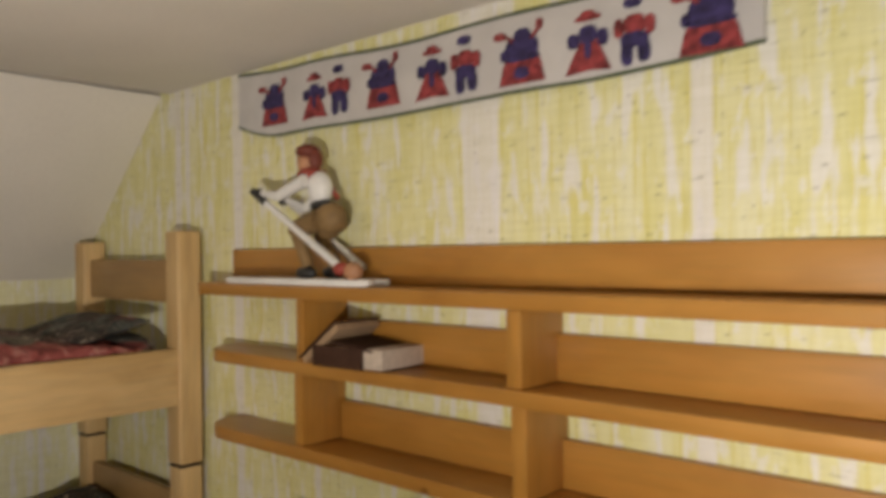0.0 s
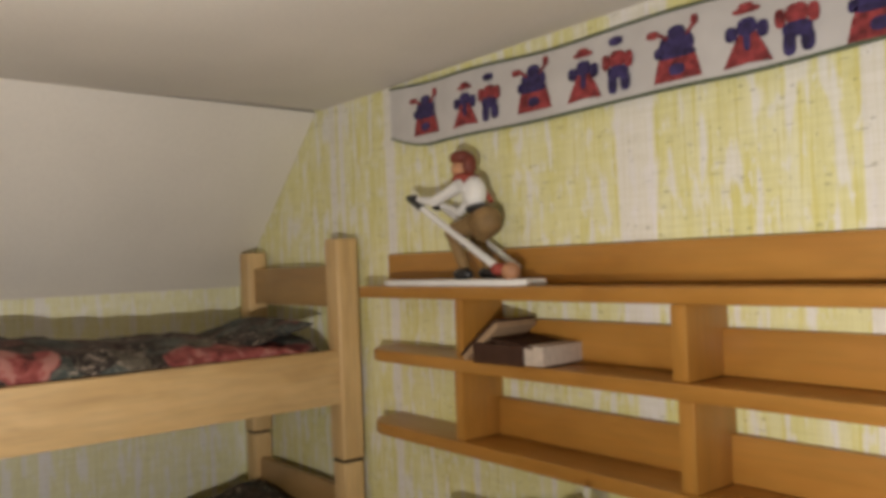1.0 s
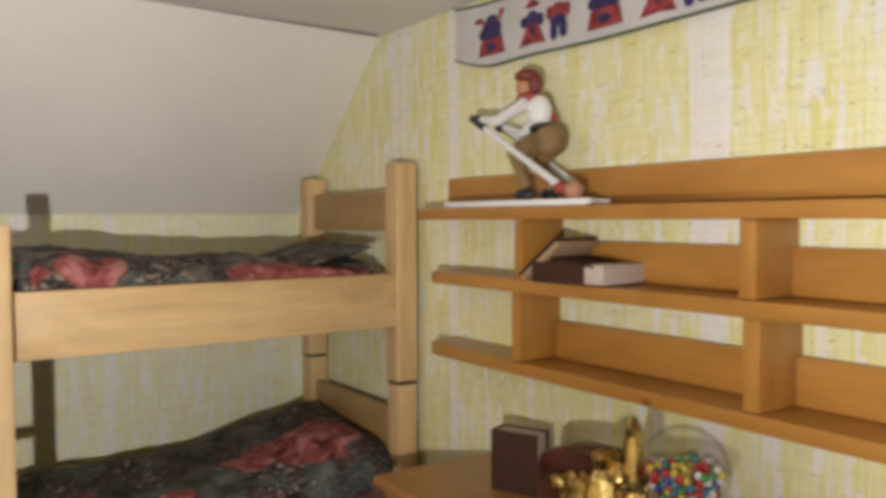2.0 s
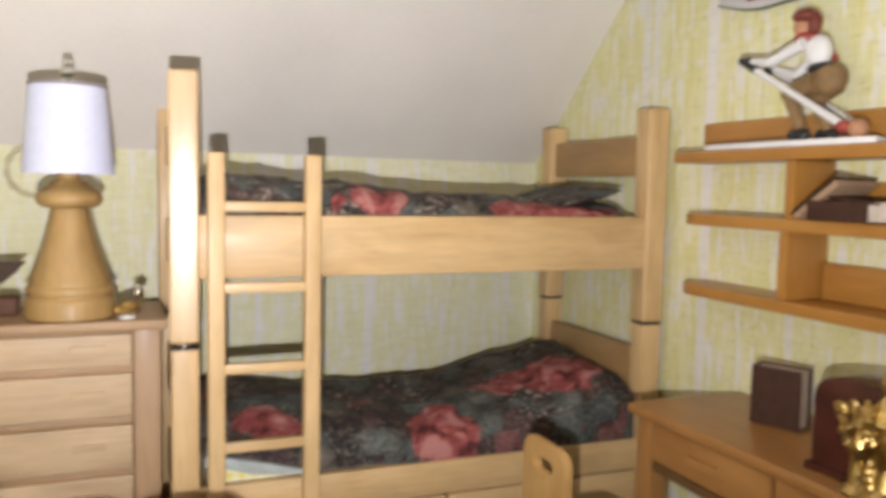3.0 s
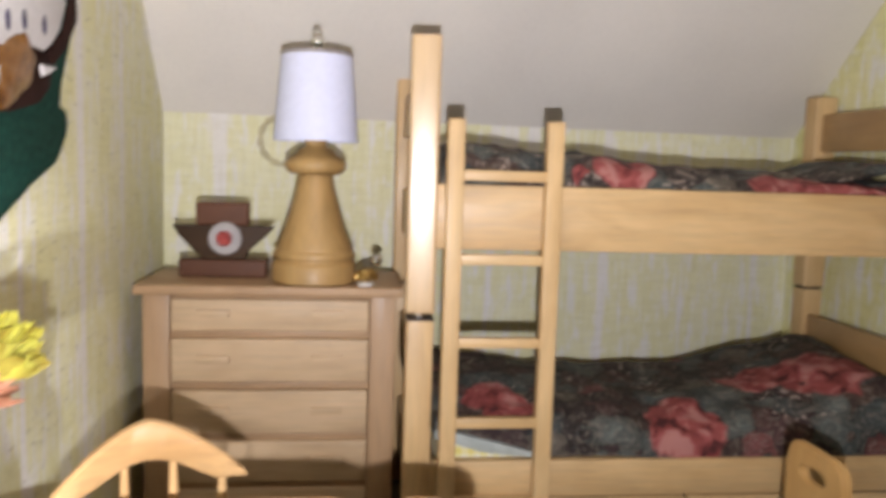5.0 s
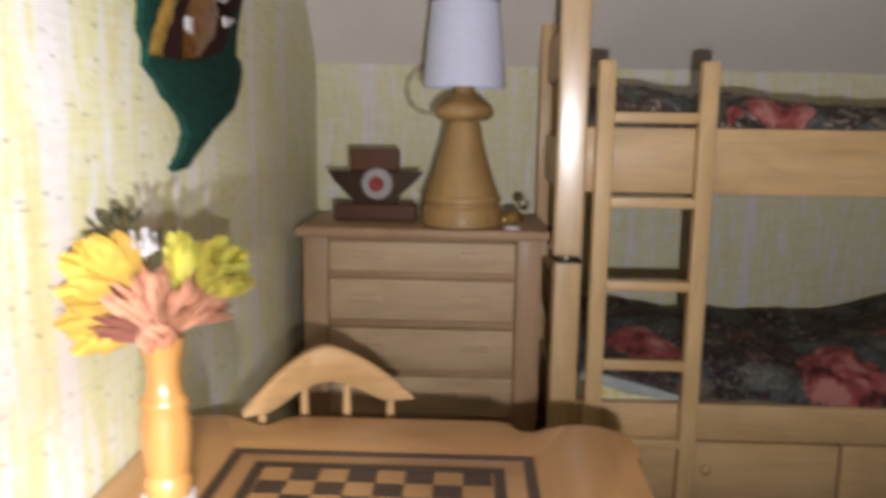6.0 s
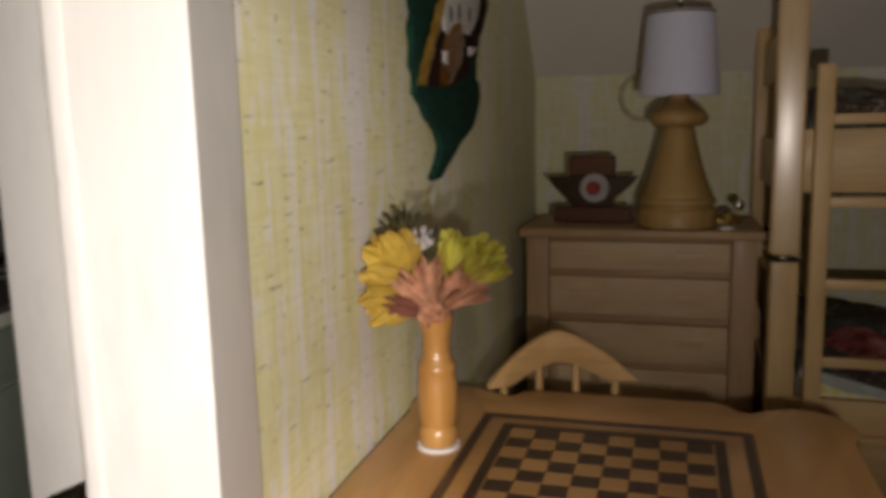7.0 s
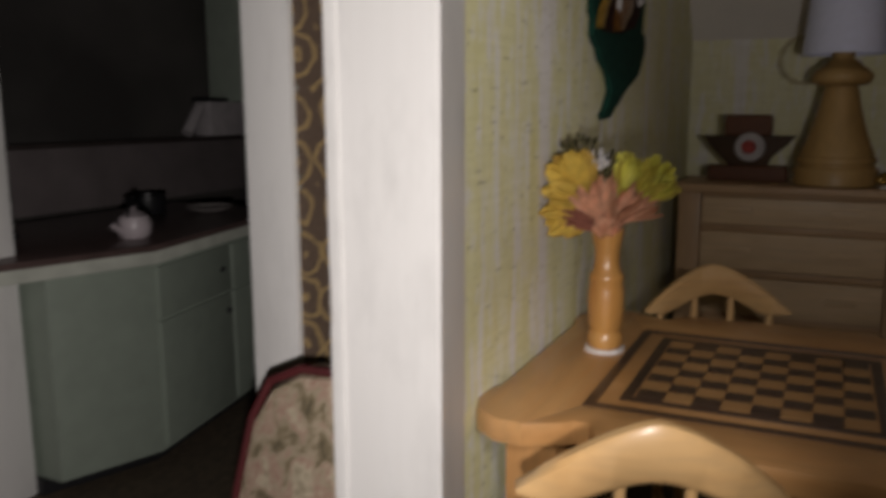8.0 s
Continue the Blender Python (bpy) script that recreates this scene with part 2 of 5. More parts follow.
PAPER_X = wallpaper("yellow_paper_long", "x", 0.82, 0.5)
PAPER_S = wallpaper("yellow_paper_partition", "x", 0.62, 0.8)
PAPER_Y = wallpaper("yellow_paper_end", "y", 0.42, 0.25)
CEIL = plaster("ceiling_paint", (0.80, 0.76, 0.71))
def worn_paint(name, color):
    """White gloss paint with brush marks, grey rubs and a few dark upright scratches."""
    m, nt, b = mat(name, 0.4)
    brush = noise_tex(nt, coords(nt, (70, 70, 1.6)), 1.0, 3.0, 0.6)
    rub = noise_tex(nt, coords(nt, (6, 6, 2.2)), 1.0, 4.0, 0.65)
    scratch = noise_tex(nt, coords(nt, (55, 55, 3.0)), 1.0, 2.0, 0.5)
    c = ramp(nt, rub, [(0.30, [q * 0.88 for q in color]), (0.5, color)])
    c = mix(nt, 0.05, c, ramp(nt, brush, [(0.35, (0.72, 0.70, 0.66)), (0.6, (1, 1, 1))]), "MULTIPLY")
    gate = ramp(nt, rub, [(0.33, (1, 1, 1)), (0.40, (0, 0, 0))])
    c = mix(nt, math_node(nt, "MULTIPLY", ramp(nt, scratch, [(0.62, (0, 0, 0)), (0.68, (1, 1, 1))]), gate), c, (0.30, 0.27, 0.23))
    nt.links.new(c, b.inputs["Base Color"])
    bump(nt, b, brush, 0.12, 0.0001)
    return m


TRIM = worn_paint("gloss_trim_paint", (0.82, 0.81, 0.79))
BACK = plaster("outer_room_paint", (0.30, 0.28, 0.26))
CARPET = plain("dark_carpet", (0.07, 0.05, 0.03), 0.95, vary=0.3, scale=40, bumpy=0.5)
DAMASK = damask("brown_scroll_paper")
BED = {a: wood("pale_birch_" + a, (0.56, 0.375, 0.175), (0.73, 0.535, 0.29), a, 0.46, coat=0.06) for a in "xyz"}
POSTW = wood("varnished_birch", (0.58, 0.40, 0.21), (0.74, 0.55, 0.32), "z", 0.36, coat=1.0)
POSTW.node_tree.nodes["Principled BSDF"].inputs["Coat IOR"].default_value = 1.75
POSTW.node_tree.nodes["Principled BSDF"].inputs["Coat Roughness"].default_value = 0.27
# darker copy of the birch: shade on the north end boards as colour
ENDB = wood("shaded_end_birch", (0.36, 0.215, 0.085), (0.47, 0.30, 0.13), "x", 0.42)
DRAWER = wood("pale_drawer_birch", (0.52, 0.375, 0.225), (0.68, 0.515, 0.335), "y", 0.5, coat=0.05)
CHEST = {a: wood("pink_birch_" + a, (0.39, 0.245, 0.130), (0.54, 0.365, 0.21), a, 0.5, coat=0.05) for a in "xyz"}
SHELF = {a: wood("amber_pine_" + a, (0.40, 0.185, 0.036), (0.54, 0.275, 0.064), a, 0.36) for a in "xyz"}
DESK = {a: wood("honey_oak_" + a, (0.35, 0.165, 0.047), (0.47, 0.245, 0.080), a, 0.36) for a in "xyz"}
SLAB = {a: wood("golden_beech_" + a, (0.42, 0.245, 0.085), (0.56, 0.36, 0.145), a, 0.36) for a in "xz"}
TABLE = {a: wood("table_maple_" + a, (0.44, 0.23, 0.085), (0.57, 0.335, 0.145), a, 0.34) for a in "xyz"}
CHAIRW = {a: wood("chair_beech_" + a, (0.58, 0.36, 0.16), (0.72, 0.50, 0.26), a, 0.36) for a in "xyz"}
LAMPW = wood("turned_beech", (0.38, 0.235, 0.085), (0.56, 0.375, 0.16), "z", 0.48, coat=0.04)
VASEW = wood("turned_cherry", (0.33, 0.145, 0.036), (0.60, 0.335, 0.11), "z", 0.30)
WALNUT = wood("dark_walnut", (0.045, 0.026, 0.014), (0.085, 0.048, 0.027), "y", 0.5, coat=0.0)
MAHOG = wood("red_mahogany", (0.12, 0.055, 0.033), (0.19, 0.088, 0.054), "y", 0.5, coat=0.0)
INLAY = wood("inlay_walnut", (0.045, 0.023, 0.014), (0.085, 0.044, 0.027), "y", 0.36)
MAPLE = wood("inlay_maple", (0.37, 0.20, 0.075), (0.48, 0.28, 0.115), "y", 0.36)
CAPDARK = plain("dark_joint", (0.045, 0.025, 0.014), 0.6, vary=0.35, scale=30)
QUILT = chintz("dark_flowered_chintz", [((0.40, 1.05, 0.53), 0.17), ((0.22, 1.72, 0.70), 0.21), ((0.12, 1.46, 0.68), 0.15), ((0.36, 0.36, 0.62), 0.12), ((0.30, 0.26, 0.68), 0.10)])
QUILT2 = chintz("flowered_chintz_upper", [((0.40, 0.77, 1.53), 0.13), ((0.40, 1.35, 1.48), 0.11), ((0.40, 1.56, 1.48), 0.14), ((0.40, 1.76, 1.48), 0.13), ((0.38, 0.58, 1.50), 0.06)])
SHEET = plain("faded_sheet", (0.42, 0.46, 0.44), 0.9, vary=0.2)
GINGHAM = gingham("yellow_gingham")
SHADE = plain("white_paper_shade", (0.68, 0.71, 0.90), 0.7, vary=0.03, scale=40)
NICKEL = plain("polished_nickel", (0.75, 0.74, 0.70), 0.15, 1.0, 0.05)
GOLD = plain("polished_gold", (0.50, 0.345, 0.125), 0.28, 1.0, 0.3, 26, 0.8)
FOIL = plain("gold_foil", (0.78, 0.50, 0.12), 0.20, 1.0, 0.3, 40, 0.9)
BRONZE = plain("bronze_foil", (0.40, 0.19, 0.055), 0.24, 1.0, 0.4, 40, 0.9)
FELT = plain("green_felt", (0.007, 0.042, 0.030), 0.95, vary=0.35, scale=50, bumpy=0.6)
LINEN = plain("white_linen", (0.64, 0.62, 0.62), 0.9, vary=0.06, scale=50, bumpy=0.5)
BANNER = plain("aged_linen", (0.54, 0.52, 0.515), 0.9, vary=0.07, scale=9, bumpy=0.5)
BORDER = plain("sage_border", (0.105, 0.13, 0.085), 0.9, vary=0.2, scale=60)
REDYARN = plain("red_crossstitch", (0.25, 0.038, 0.042), 0.9, vary=0.6, scale=38, bumpy=0.5)
BLUEYARN = plain("navy_crossstitch", (0.036, 0.026, 0.095), 0.9, vary=0.6, scale=38, bumpy=0.5)
WHITE = plain("white_enamel", (0.74, 0.73, 0.72), 0.45, vary=0.05)
REDP = plain("red_enamel", (0.50, 0.012, 0.010), 0.28, vary=0.08, bumpy=0)
COVER = plain("brown_book_cloth", (0.055, 0.026, 0.017), 0.75, vary=0.15, scale=40)
PAGES = plain("aged_pages", (0.50, 0.41, 0.34), 0.9, vary=0.12, scale=60)
for m_ in (COVER, FELT, MAHOG, WALNUT):
    m_.node_tree.nodes["Principled BSDF"].inputs["Specular IOR Level"].default_value = 0.15
MAROON = plain("maroon_lacquer", (0.055, 0.014, 0.010), 0.22, vary=0.3, scale=12, bumpy=0.1)
SKIN = plain("painted_tan", (0.45, 0.22, 0.12), 0.6)
KHAKI = plain("painted_khaki", (0.24, 0.145, 0.06), 0.7, vary=0.25)
YELLOW = petals("yellow_petals", (0.80, 0.60, 0.13))
LEMON = petals("lemon_petals", (0.78, 0.76, 0.16))
BLUSH = petals("dried_pink_petals", (0.80, 0.46, 0.31), 0.28)
PLUM = plain("dried_plum_petals", (0.30, 0.11, 0.075), 0.85, vary=0.3)
OLIVE = plain("dried_stems", (0.05, 0.045, 0.015), 0.8, vary=0.3)
MINT = plain("mint_paint", (0.29, 0.34, 0.285), 0.5, vary=0.05)
SLATE = plain("brown_worktop", (0.10, 0.065, 0.06), 0.3, vary=0.2)
DARKV = plain("black_ironware", (0.018, 0.018, 0.02), 0.35, vary=0.2)
GUMS = [plain("gum_" + n, c, 0.25, vary=0.03, bumpy=0) for n, c in
        (("red", (0.42, 0.03, 0.03)), ("blue", (0.04, 0.07, 0.28)), ("green", (0.06, 0.27, 0.10)), ("yellow", (0.55, 0.42, 0.07)), ("white", (0.60, 0.58, 0.55)), ("teal", (0.06, 0.19, 0.24)))]
GLASS, _, _b = mat("clear_glass", 0.04, color=(0.96, 0.96, 0.95))
_nt = GLASS.node_tree
_clear, _film, _edge = _nt.nodes.new("ShaderNodeBsdfTransparent"), _nt.nodes.new("ShaderNodeMixShader"), _nt.nodes.new("ShaderNodeFresnel")
_edge.inputs["IOR"].default_value = 1.12
_clear.inputs["Color"].default_value = (0.95, 0.95, 0.94, 1)
_gloss = _nt.nodes.new("ShaderNodeBsdfGlossy")
_gloss.inputs["Roughness"].default_value = 0.05
_nt.links.new(math_node(_nt, "MULTIPLY", _edge.outputs[0], 0.35), _film.inputs[0])
_nt.links.new(_clear.outputs[0], _film.inputs[1])
_nt.links.new(_gloss.outputs[0], _film.inputs[2])
_nt.links.new(_film.outputs[0], _nt.nodes["Material Output"].inputs["Surface"])


# ---- mesh helpers, all in the house's metres ----
def blk(x0, x1, y0, y1, z0, z1, bev=0.006, seg=2):
    bm = bmesh.new()
    bmesh.ops.create_cube(bm, size=1.0)
    for v in bm.verts:
        v.co = Vector(((x0 + x1) / 2 + v.co.x * (x1 - x0), (y0 + y1) / 2 + v.co.y * (y1 - y0), (z0 + z1) / 2 + v.co.z * (z1 - z0)))
    if bev:
        bmesh.ops.bevel(bm, geom=bm.edges[:], offset=min(bev, 0.3 * min(x1 - x0, y1 - y0, z1 - z0)), segments=seg, affect="EDGES", profile=0.6)
    return bm


def prism(points, a, b, axis="z", bev=0.005):
    """A flat outline pulled from a to b along an axis; outline in (x, y), (x, z) or (y, z)."""
    bm = bmesh.new()
    put = {"z": lambda p, d: (p[0], p[1], d), "y": lambda p, d: (p[0], d, p[1]), "x": lambda p, d: (d, p[0], p[1])}[axis]
    lo = [bm.verts.new(put(p, a)) for p in points]
    hi = [bm.verts.new(put(p, b)) for p in points]
    bm.faces.new(lo)
    bm.faces.new(hi)
    n = len(points)
    for i in range(n):
        bm.faces.new((lo[i], lo[(i + 1) % n], hi[(i + 1) % n], hi[i]))
    bmesh.ops.recalc_face_normals(bm, faces=bm.faces)
    if bev:
        caps = [e for e in bm.edges if (e.verts[0] in lo) == (e.verts[1] in lo)]
        bmesh.ops.bevel(bm, geom=caps, offset=min(bev, abs(b - a) * 0.3), segments=2, affect="EDGES", profile=0.6, clamp_overlap=True)
    return bm


def lathe(profile, n=28, centre=(0, 0)):
    bm = bmesh.new()
    rings = []
    for r, z in profile:
        rings.append([bm.verts.new((centre[0] + r * math.cos(2 * math.pi * k / n), centre[1] + r * math.sin(2 * math.pi * k / n), z)) for k in range(n)])
    for a, b in zip(rings, rings[1:]):
        for k in range(n):
            bm.faces.new((a[k], a[(k + 1) % n], b[(k + 1) % n], b[k]))
    bm.faces.new(list(reversed(rings[0])))
    bm.faces.new(rings[-1])
    bmesh.ops.recalc_face_normals(bm, faces=bm.faces)
    return bm


def rod(p, q, r, n=12, r2=None):
    p, q = Vector(p), Vector(q)
    bm = lathe([(r, 0), (r if r2 is None else r2, (q - p).length)], n)
    bm.transform(Matrix.Translation(p) @ (q - p).to_track_quat("Z", "Y").to_matrix().to_4x4())
    return bm


def ball(c, r, squash=(1, 1, 1), sub=3):
    bm = bmesh.new()
    bmesh.ops.create_icosphere(bm, subdivisions=sub, radius=r)
    for v in bm.verts:
        v.co = Vector([c[k] + v.co[k] * squash[k] for k in range(3)])
    return bm


def merged(*pieces):
    """Joins bmeshes; a piece may be (bmesh, material index)."""
    out = bmesh.new()
    for piece in pieces:
        b, k = piece if isinstance(piece, tuple) else (piece, 0)
        for f in b.faces:
            f.material_index = k
        me = bpy.data.meshes.new("tmp")
        b.to_mesh(me)
        out.from_mesh(me)
        bpy.data.meshes.remove(me)
    return out


def smooth_noise(bm, amount, scale, seed=0.0):
    for v in bm.verts:
        v.co += Vector(noise.noise_vector(v.co * scale + Vector((seed, seed * 2, seed * 3)))) * amount
    return bm


def mesh_of(name, bm, materials, sharp=38):
    sharp = 12 if materials is GOLD else sharp
    for v in bm.verts:
        v.co *= K
    me = bpy.data.meshes.new(name)
    bm.to_mesh(me)
    bm.free()
    for m in materials if isinstance(materials, (list, tuple)) else [materials]:
        me.materials.append(m)
    me.polygons.foreach_set("use_smooth", [True] * len(me.polygons))
    me.set_sharp_from_angle(angle=radians(sharp))
    return me


def thing(name, at, label, category, group="", rz=0.0, bm=None, material=None, kind=""):
    ob = new(name, mesh_of(name, bm, material) if bm else None)
    ob.location, ob.rotation_euler = Vector(at) * K, (0, 0, radians(rz))
    if not bm:
        ob.empty_display_size = 0.12 * K
    return tagged(ob, label, category, group, kind)


def part(name, bm, material, parent, label="", at=(0, 0, 0)):
    ob = new(name, mesh_of(name, bm, material) if isinstance(bm, bmesh.types.BMesh) else bm)
    ob.parent = parent
    ob.location = Vector(at) * K
    return tagged(ob, label)


def structure(name, bm, material, label, category):
    return thing(name, (0, 0, 0), label, category, bm=bm, material=material, kind="structure")


# ---- the attic bedroom's shell ----
NY, SY, SY2 = 2.66, -0.55, -0.755
KNEE_N, KNEE_S, TOP_N, TOP_S = -3.80, -3.40, -2.86, -2.68
KZ, CZ = 1.715, 2.562


def solid(quad, out):
    """A four-cornered sheet given a thickness along the vector out."""
    bm = bmesh.new()
    a = [bm.verts.new(p) for p in quad]
    b = [bm.verts.new(Vector(p) + Vector(out)) for p in quad]
    bm.faces.new(a)
    bm.faces.new(b)
    for i in range(4):
        bm.faces.new((a[i], a[(i + 1) % 4], b[(i + 1) % 4], b[i]))
    bmesh.ops.recalc_face_normals(bm, faces=bm.faces)
    return bm


structure("floor", blk(-4.4, 1.9, -4.2, NY + 0.15, -0.12, 0.0, 0), CARPET, "dark brown carpeted floor of the attic house", "floor")
structure("wall_north", blk(-4.2, 1.9, NY, NY + 0.14, 0.0, 2.75, 0), PAPER_X, "yellow and white streaked wallpaper on the shelf wall", "wall")
structure("wall_west", solid([(KNEE_S, SY - 0.03, 0), (KNEE_N, NY - 0.002, 0), (KNEE_N, NY - 0.002, KZ), (KNEE_S, SY - 0.03, KZ)], (-0.14, 0, 0)), PAPER_Y, "low knee wall in yellow streaked wallpaper under the sloping ceiling", "wall")
def warped(a, b, c, d, out, n=24):
    """A gently twisted board between four corners."""
    bm = bmesh.new()
    a, b, c, d, out = [Vector(p) for p in (a, b, c, d, out)]
    lo, hi = [], []
    for i in range(n + 1):
        for j in range(n + 1):
            p = a.lerp(b, i / n).lerp(d.lerp(c, i / n), j / n)
            lo.append(bm.verts.new(p))
            hi.append(bm.verts.new(p + out))
    at = lambda i, j: i * (n + 1) + j
    for i in range(n):
        for j in range(n):
            q = [at(i, j), at(i + 1, j), at(i + 1, j + 1), at(i, j + 1)]
            bm.faces.new([lo[k] for k in q])
            bm.faces.new([hi[k] for k in reversed(q)])
    rim = [at(i, 0) for i in range(n + 1)] + [at(n, j) for j in range(1, n + 1)] + [at(i, n) for i in range(n - 1, -1, -1)] + [at(0, j) for j in range(n - 1, 0, -1)]
    for k in range(len(rim)):
        p, q = rim[k], rim[(k + 1) % len(rim)]
        bm.faces.new((lo[q], lo[p], hi[p], hi[q]))
    bmesh.ops.recalc_face_normals(bm, faces=bm.faces)
    return bm


structure("ceiling_slope", warped((KNEE_S, SY - 0.03, KZ), (KNEE_N, NY - 0.002, KZ), (TOP_N, NY - 0.002, CZ), (TOP_S, SY - 0.03, CZ), (-0.13, 0, 0.10)), CEIL, "off-white painted sloping attic ceiling", "ceiling")
structure("ceiling", blk(-2.80, -0.20, SY2, NY + 0.14, CZ + 0.002, CZ + 0.14, 0), CEIL, "off-white painted flat ceiling", "ceiling")
structure("wall_south", solid([(-3.9, SY - 0.036, 0), (-0.422, SY - 0.008, 0), (-0.422, SY - 0.008, CZ), (-3.9, SY - 0.036, CZ)], (0, -0.155, 0)), PAPER_S, "yellow and white streaked wallpaper on the partition wall", "wall")
# the white end post of the partition
post = thing("trim_post", (0, 0, 0), "white gloss painted wooden post capping the partition end", "trim", kind="structure")
part("post_face", prism([(-0.4215, SY2 + 0.002), (-0.242, SY2 + 0.002), (-0.242, SY + 0.020), (-0.248, SY + 0.026), (-0.4215, SY - 0.004)], 0, CZ, "z", 0.003), TRIM, post)
part("corner_bead", blk(-0.250, -0.236, SY2 - 0.002, SY2 + 0.026, 0, CZ, 0.006), TRIM, post)
# the landing beyond: scroll-papered wall with a cased doorway
DX = -0.665
structure("wall_landing", merged(blk(DX - 0.13, DX, -1.13, SY2 + 0.04, 0, CZ, 0), blk(DX - 0.13, DX, -4.0, -2.43, 0, CZ, 0), blk(DX - 0.13, DX, -2.41, -1.13, 2.15, CZ, 0)), DAMASK, "brown wallpaper with tan scrolls beside the doorway", "wall")
casing = thing("door_casing", (0, 0, 0), "white painted door casing on the landing wall", "trim", kind="structure")
part("jamb", blk(DX - 0.135, DX + 0.02, -1.275, -1.128, 0, 2.15, 0.008), TRIM, casing)
part("jamb", blk(DX - 0.135, DX + 0.02, -2.55, -2.405, 0, 2.15, 0.008), TRIM, casing)
part("head", blk(DX - 0.135, DX + 0.02, -2.55, -1.128, 2.152, 2.28, 0.008), TRIM, casing)
bead_mesh = mesh_of("bead", ball((0, 0, 0), 0.0055, (1, 1, 1.6), 2), NICKEL)
for k, z in enumerate((1.06, 1.17, 1.20, 1.26, 1.42)):
    part("bead", bead_mesh, None, casing, "bright glue bead", at=(DX + 0.004, -1.120 + 0.004 * (k % 3), z))
# near-black colour stands in for the shade at the kitchen's far end
structure("wall_kitchen_back", blk(-4.2, DX - 0.14, -3.42, -3.30, 0, CZ, 0), plaster("unlit_umber_tone", (0.085, 0.078, 0.072), stain=0.6), "back wall of the far kitchen, its umber darkened for missing light", "wall")
structure("wall_kitchen_west", blk(-3.3, -3.2, -3.30, -0.78, 0, CZ, 0), BACK, "shadowed grey side wall of the far kitchen", "wall")
# added unseen walls that close the place behind the way, near black to swallow bounced light
SHUT = plaster("dark_enclosure", (0.03, 0.028, 0.026))
structure("ceiling_front", merged(blk(-0.199, 1.9, -4.2, NY + 0.14, CZ + 0.002, CZ + 0.14, 0), blk(-4.4, -0.20, -4.2, SY2 - 0.001, CZ + 0.002, CZ + 0.14, 0)), SHUT, "added dark boards over the open front and landing, out of view", "ceiling")
structure("wall_east", blk(1.9, 2.02, -4.2, NY + 0.15, -0.12, CZ + 0.14, 0), SHUT, "added dark wall across the open front, out of view", "wall")
structure("wall_far_south", blk(-4.4, 1.9, -4.32, -4.202, -0.12, CZ + 0.14, 0), SHUT, "added dark end wall, out of view", "wall")
structure("wall_far_west", blk(-4.52, -4.4, -4.32, NY + 0.15, -0.12, CZ + 0.14, 0), SHUT, "added dark wall behind the slope, out of view", "wall")


# ---- bunk bed ----
BX, BY0, BY1, BACKX = -2.46, 0.52, 2.56, -3.46
PW = 0.053


def bunk_bed():
    """Two stacked single beds with square posts, plank rails and end boards."""
    bed = thing("bunk_bed", (BX - 0.5, BY0, 0), "pale birch stacking bunk bed with square posts", "bunk bed")
    ox, oy = BX - 0.5, BY0
    fx, bx = BX - ox, BACKX - ox
    for px in (fx - PW, bx + PW):
        for py in (0.0, BY1 - oy):
            front = px > 0
            top = 1.965 if front and py == 0 else 1.935 if front else 1.90
            low = part("lower_post", blk(px - PW + 0.004, px + PW - 0.004, py - PW + 0.004, py + PW - 0.004, 0, 0.955, 0.010), BED["z"], bed)
            part("peg", rod((px, py, 0.955), (px, py, 0.985), 0.024), NICKEL if front else BED["z"], low)
            pm = blk(-PW, PW, -PW, PW, 0.978 if front and py == 0 else 0.966, top, 0.012, 3)
            shiny = front and py == 0
            pm.transform(Matrix.Translation((px, py, 0)) @ Matrix.Rotation(radians(-4.6 if shiny else 0), 4, "Z"))
            part("upper_post", pm, POSTW if shiny else BED["z"], bed)
            part("collar", blk(px - PW + 0.002, px + PW - 0.002, py - PW + 0.002, py + PW - 0.002, 0.953 if front and py == 0 else 0.9555, 0.960, 0.002), CAPDARK, low, "dark joint line")
    L = BY1 - oy
    for x0 in (fx - 0.062, bx + 0.012):
        part("upper_rail", blk(x0, x0 + 0.05, PW - 0.01, L - PW + 0.01, 1.213, 1.447, 0.007), BED["y"], bed)
        part("lower_rail", blk(x0, x0 + 0.05, PW - 0.01, L - PW + 0.01, 0.285, 0.425, 0.007), BED["y"], bed)
    # north end boards use the shaded birch copy, south ones the lighter birch
    for py in (0.0, L):
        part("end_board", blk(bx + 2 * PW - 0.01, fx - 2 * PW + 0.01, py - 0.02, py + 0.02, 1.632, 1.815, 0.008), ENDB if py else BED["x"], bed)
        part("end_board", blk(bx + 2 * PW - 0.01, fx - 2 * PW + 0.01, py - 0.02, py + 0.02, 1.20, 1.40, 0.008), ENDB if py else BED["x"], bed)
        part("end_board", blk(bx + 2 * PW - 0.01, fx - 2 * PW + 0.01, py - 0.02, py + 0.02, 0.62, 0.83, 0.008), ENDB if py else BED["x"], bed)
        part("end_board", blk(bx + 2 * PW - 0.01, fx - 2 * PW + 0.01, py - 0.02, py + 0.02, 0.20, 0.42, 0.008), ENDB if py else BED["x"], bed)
    for a, b in ((PW, 1.042), (1.050, L - PW)):
        d = part("drawer_front", blk(fx - 0.052, fx - 0.016, a + 0.004, b, 0.04, 0.276, 0.007), BED["y"], bed)
        part("knob", ball((fx - 0.008, (a + b) / 2, 0.17), 0.02), BED["y"], d)
    part("slat_base", blk(bx + 0.05, fx - 0.06, PW, L - PW, 1.24, 1.28, 0.004), BED["y"], bed)
    part("slat_base", blk(bx + 0.05, fx - 0.06, PW, L - PW, 0.30, 0.335, 0.004), BED["y"], bed)
    return bed


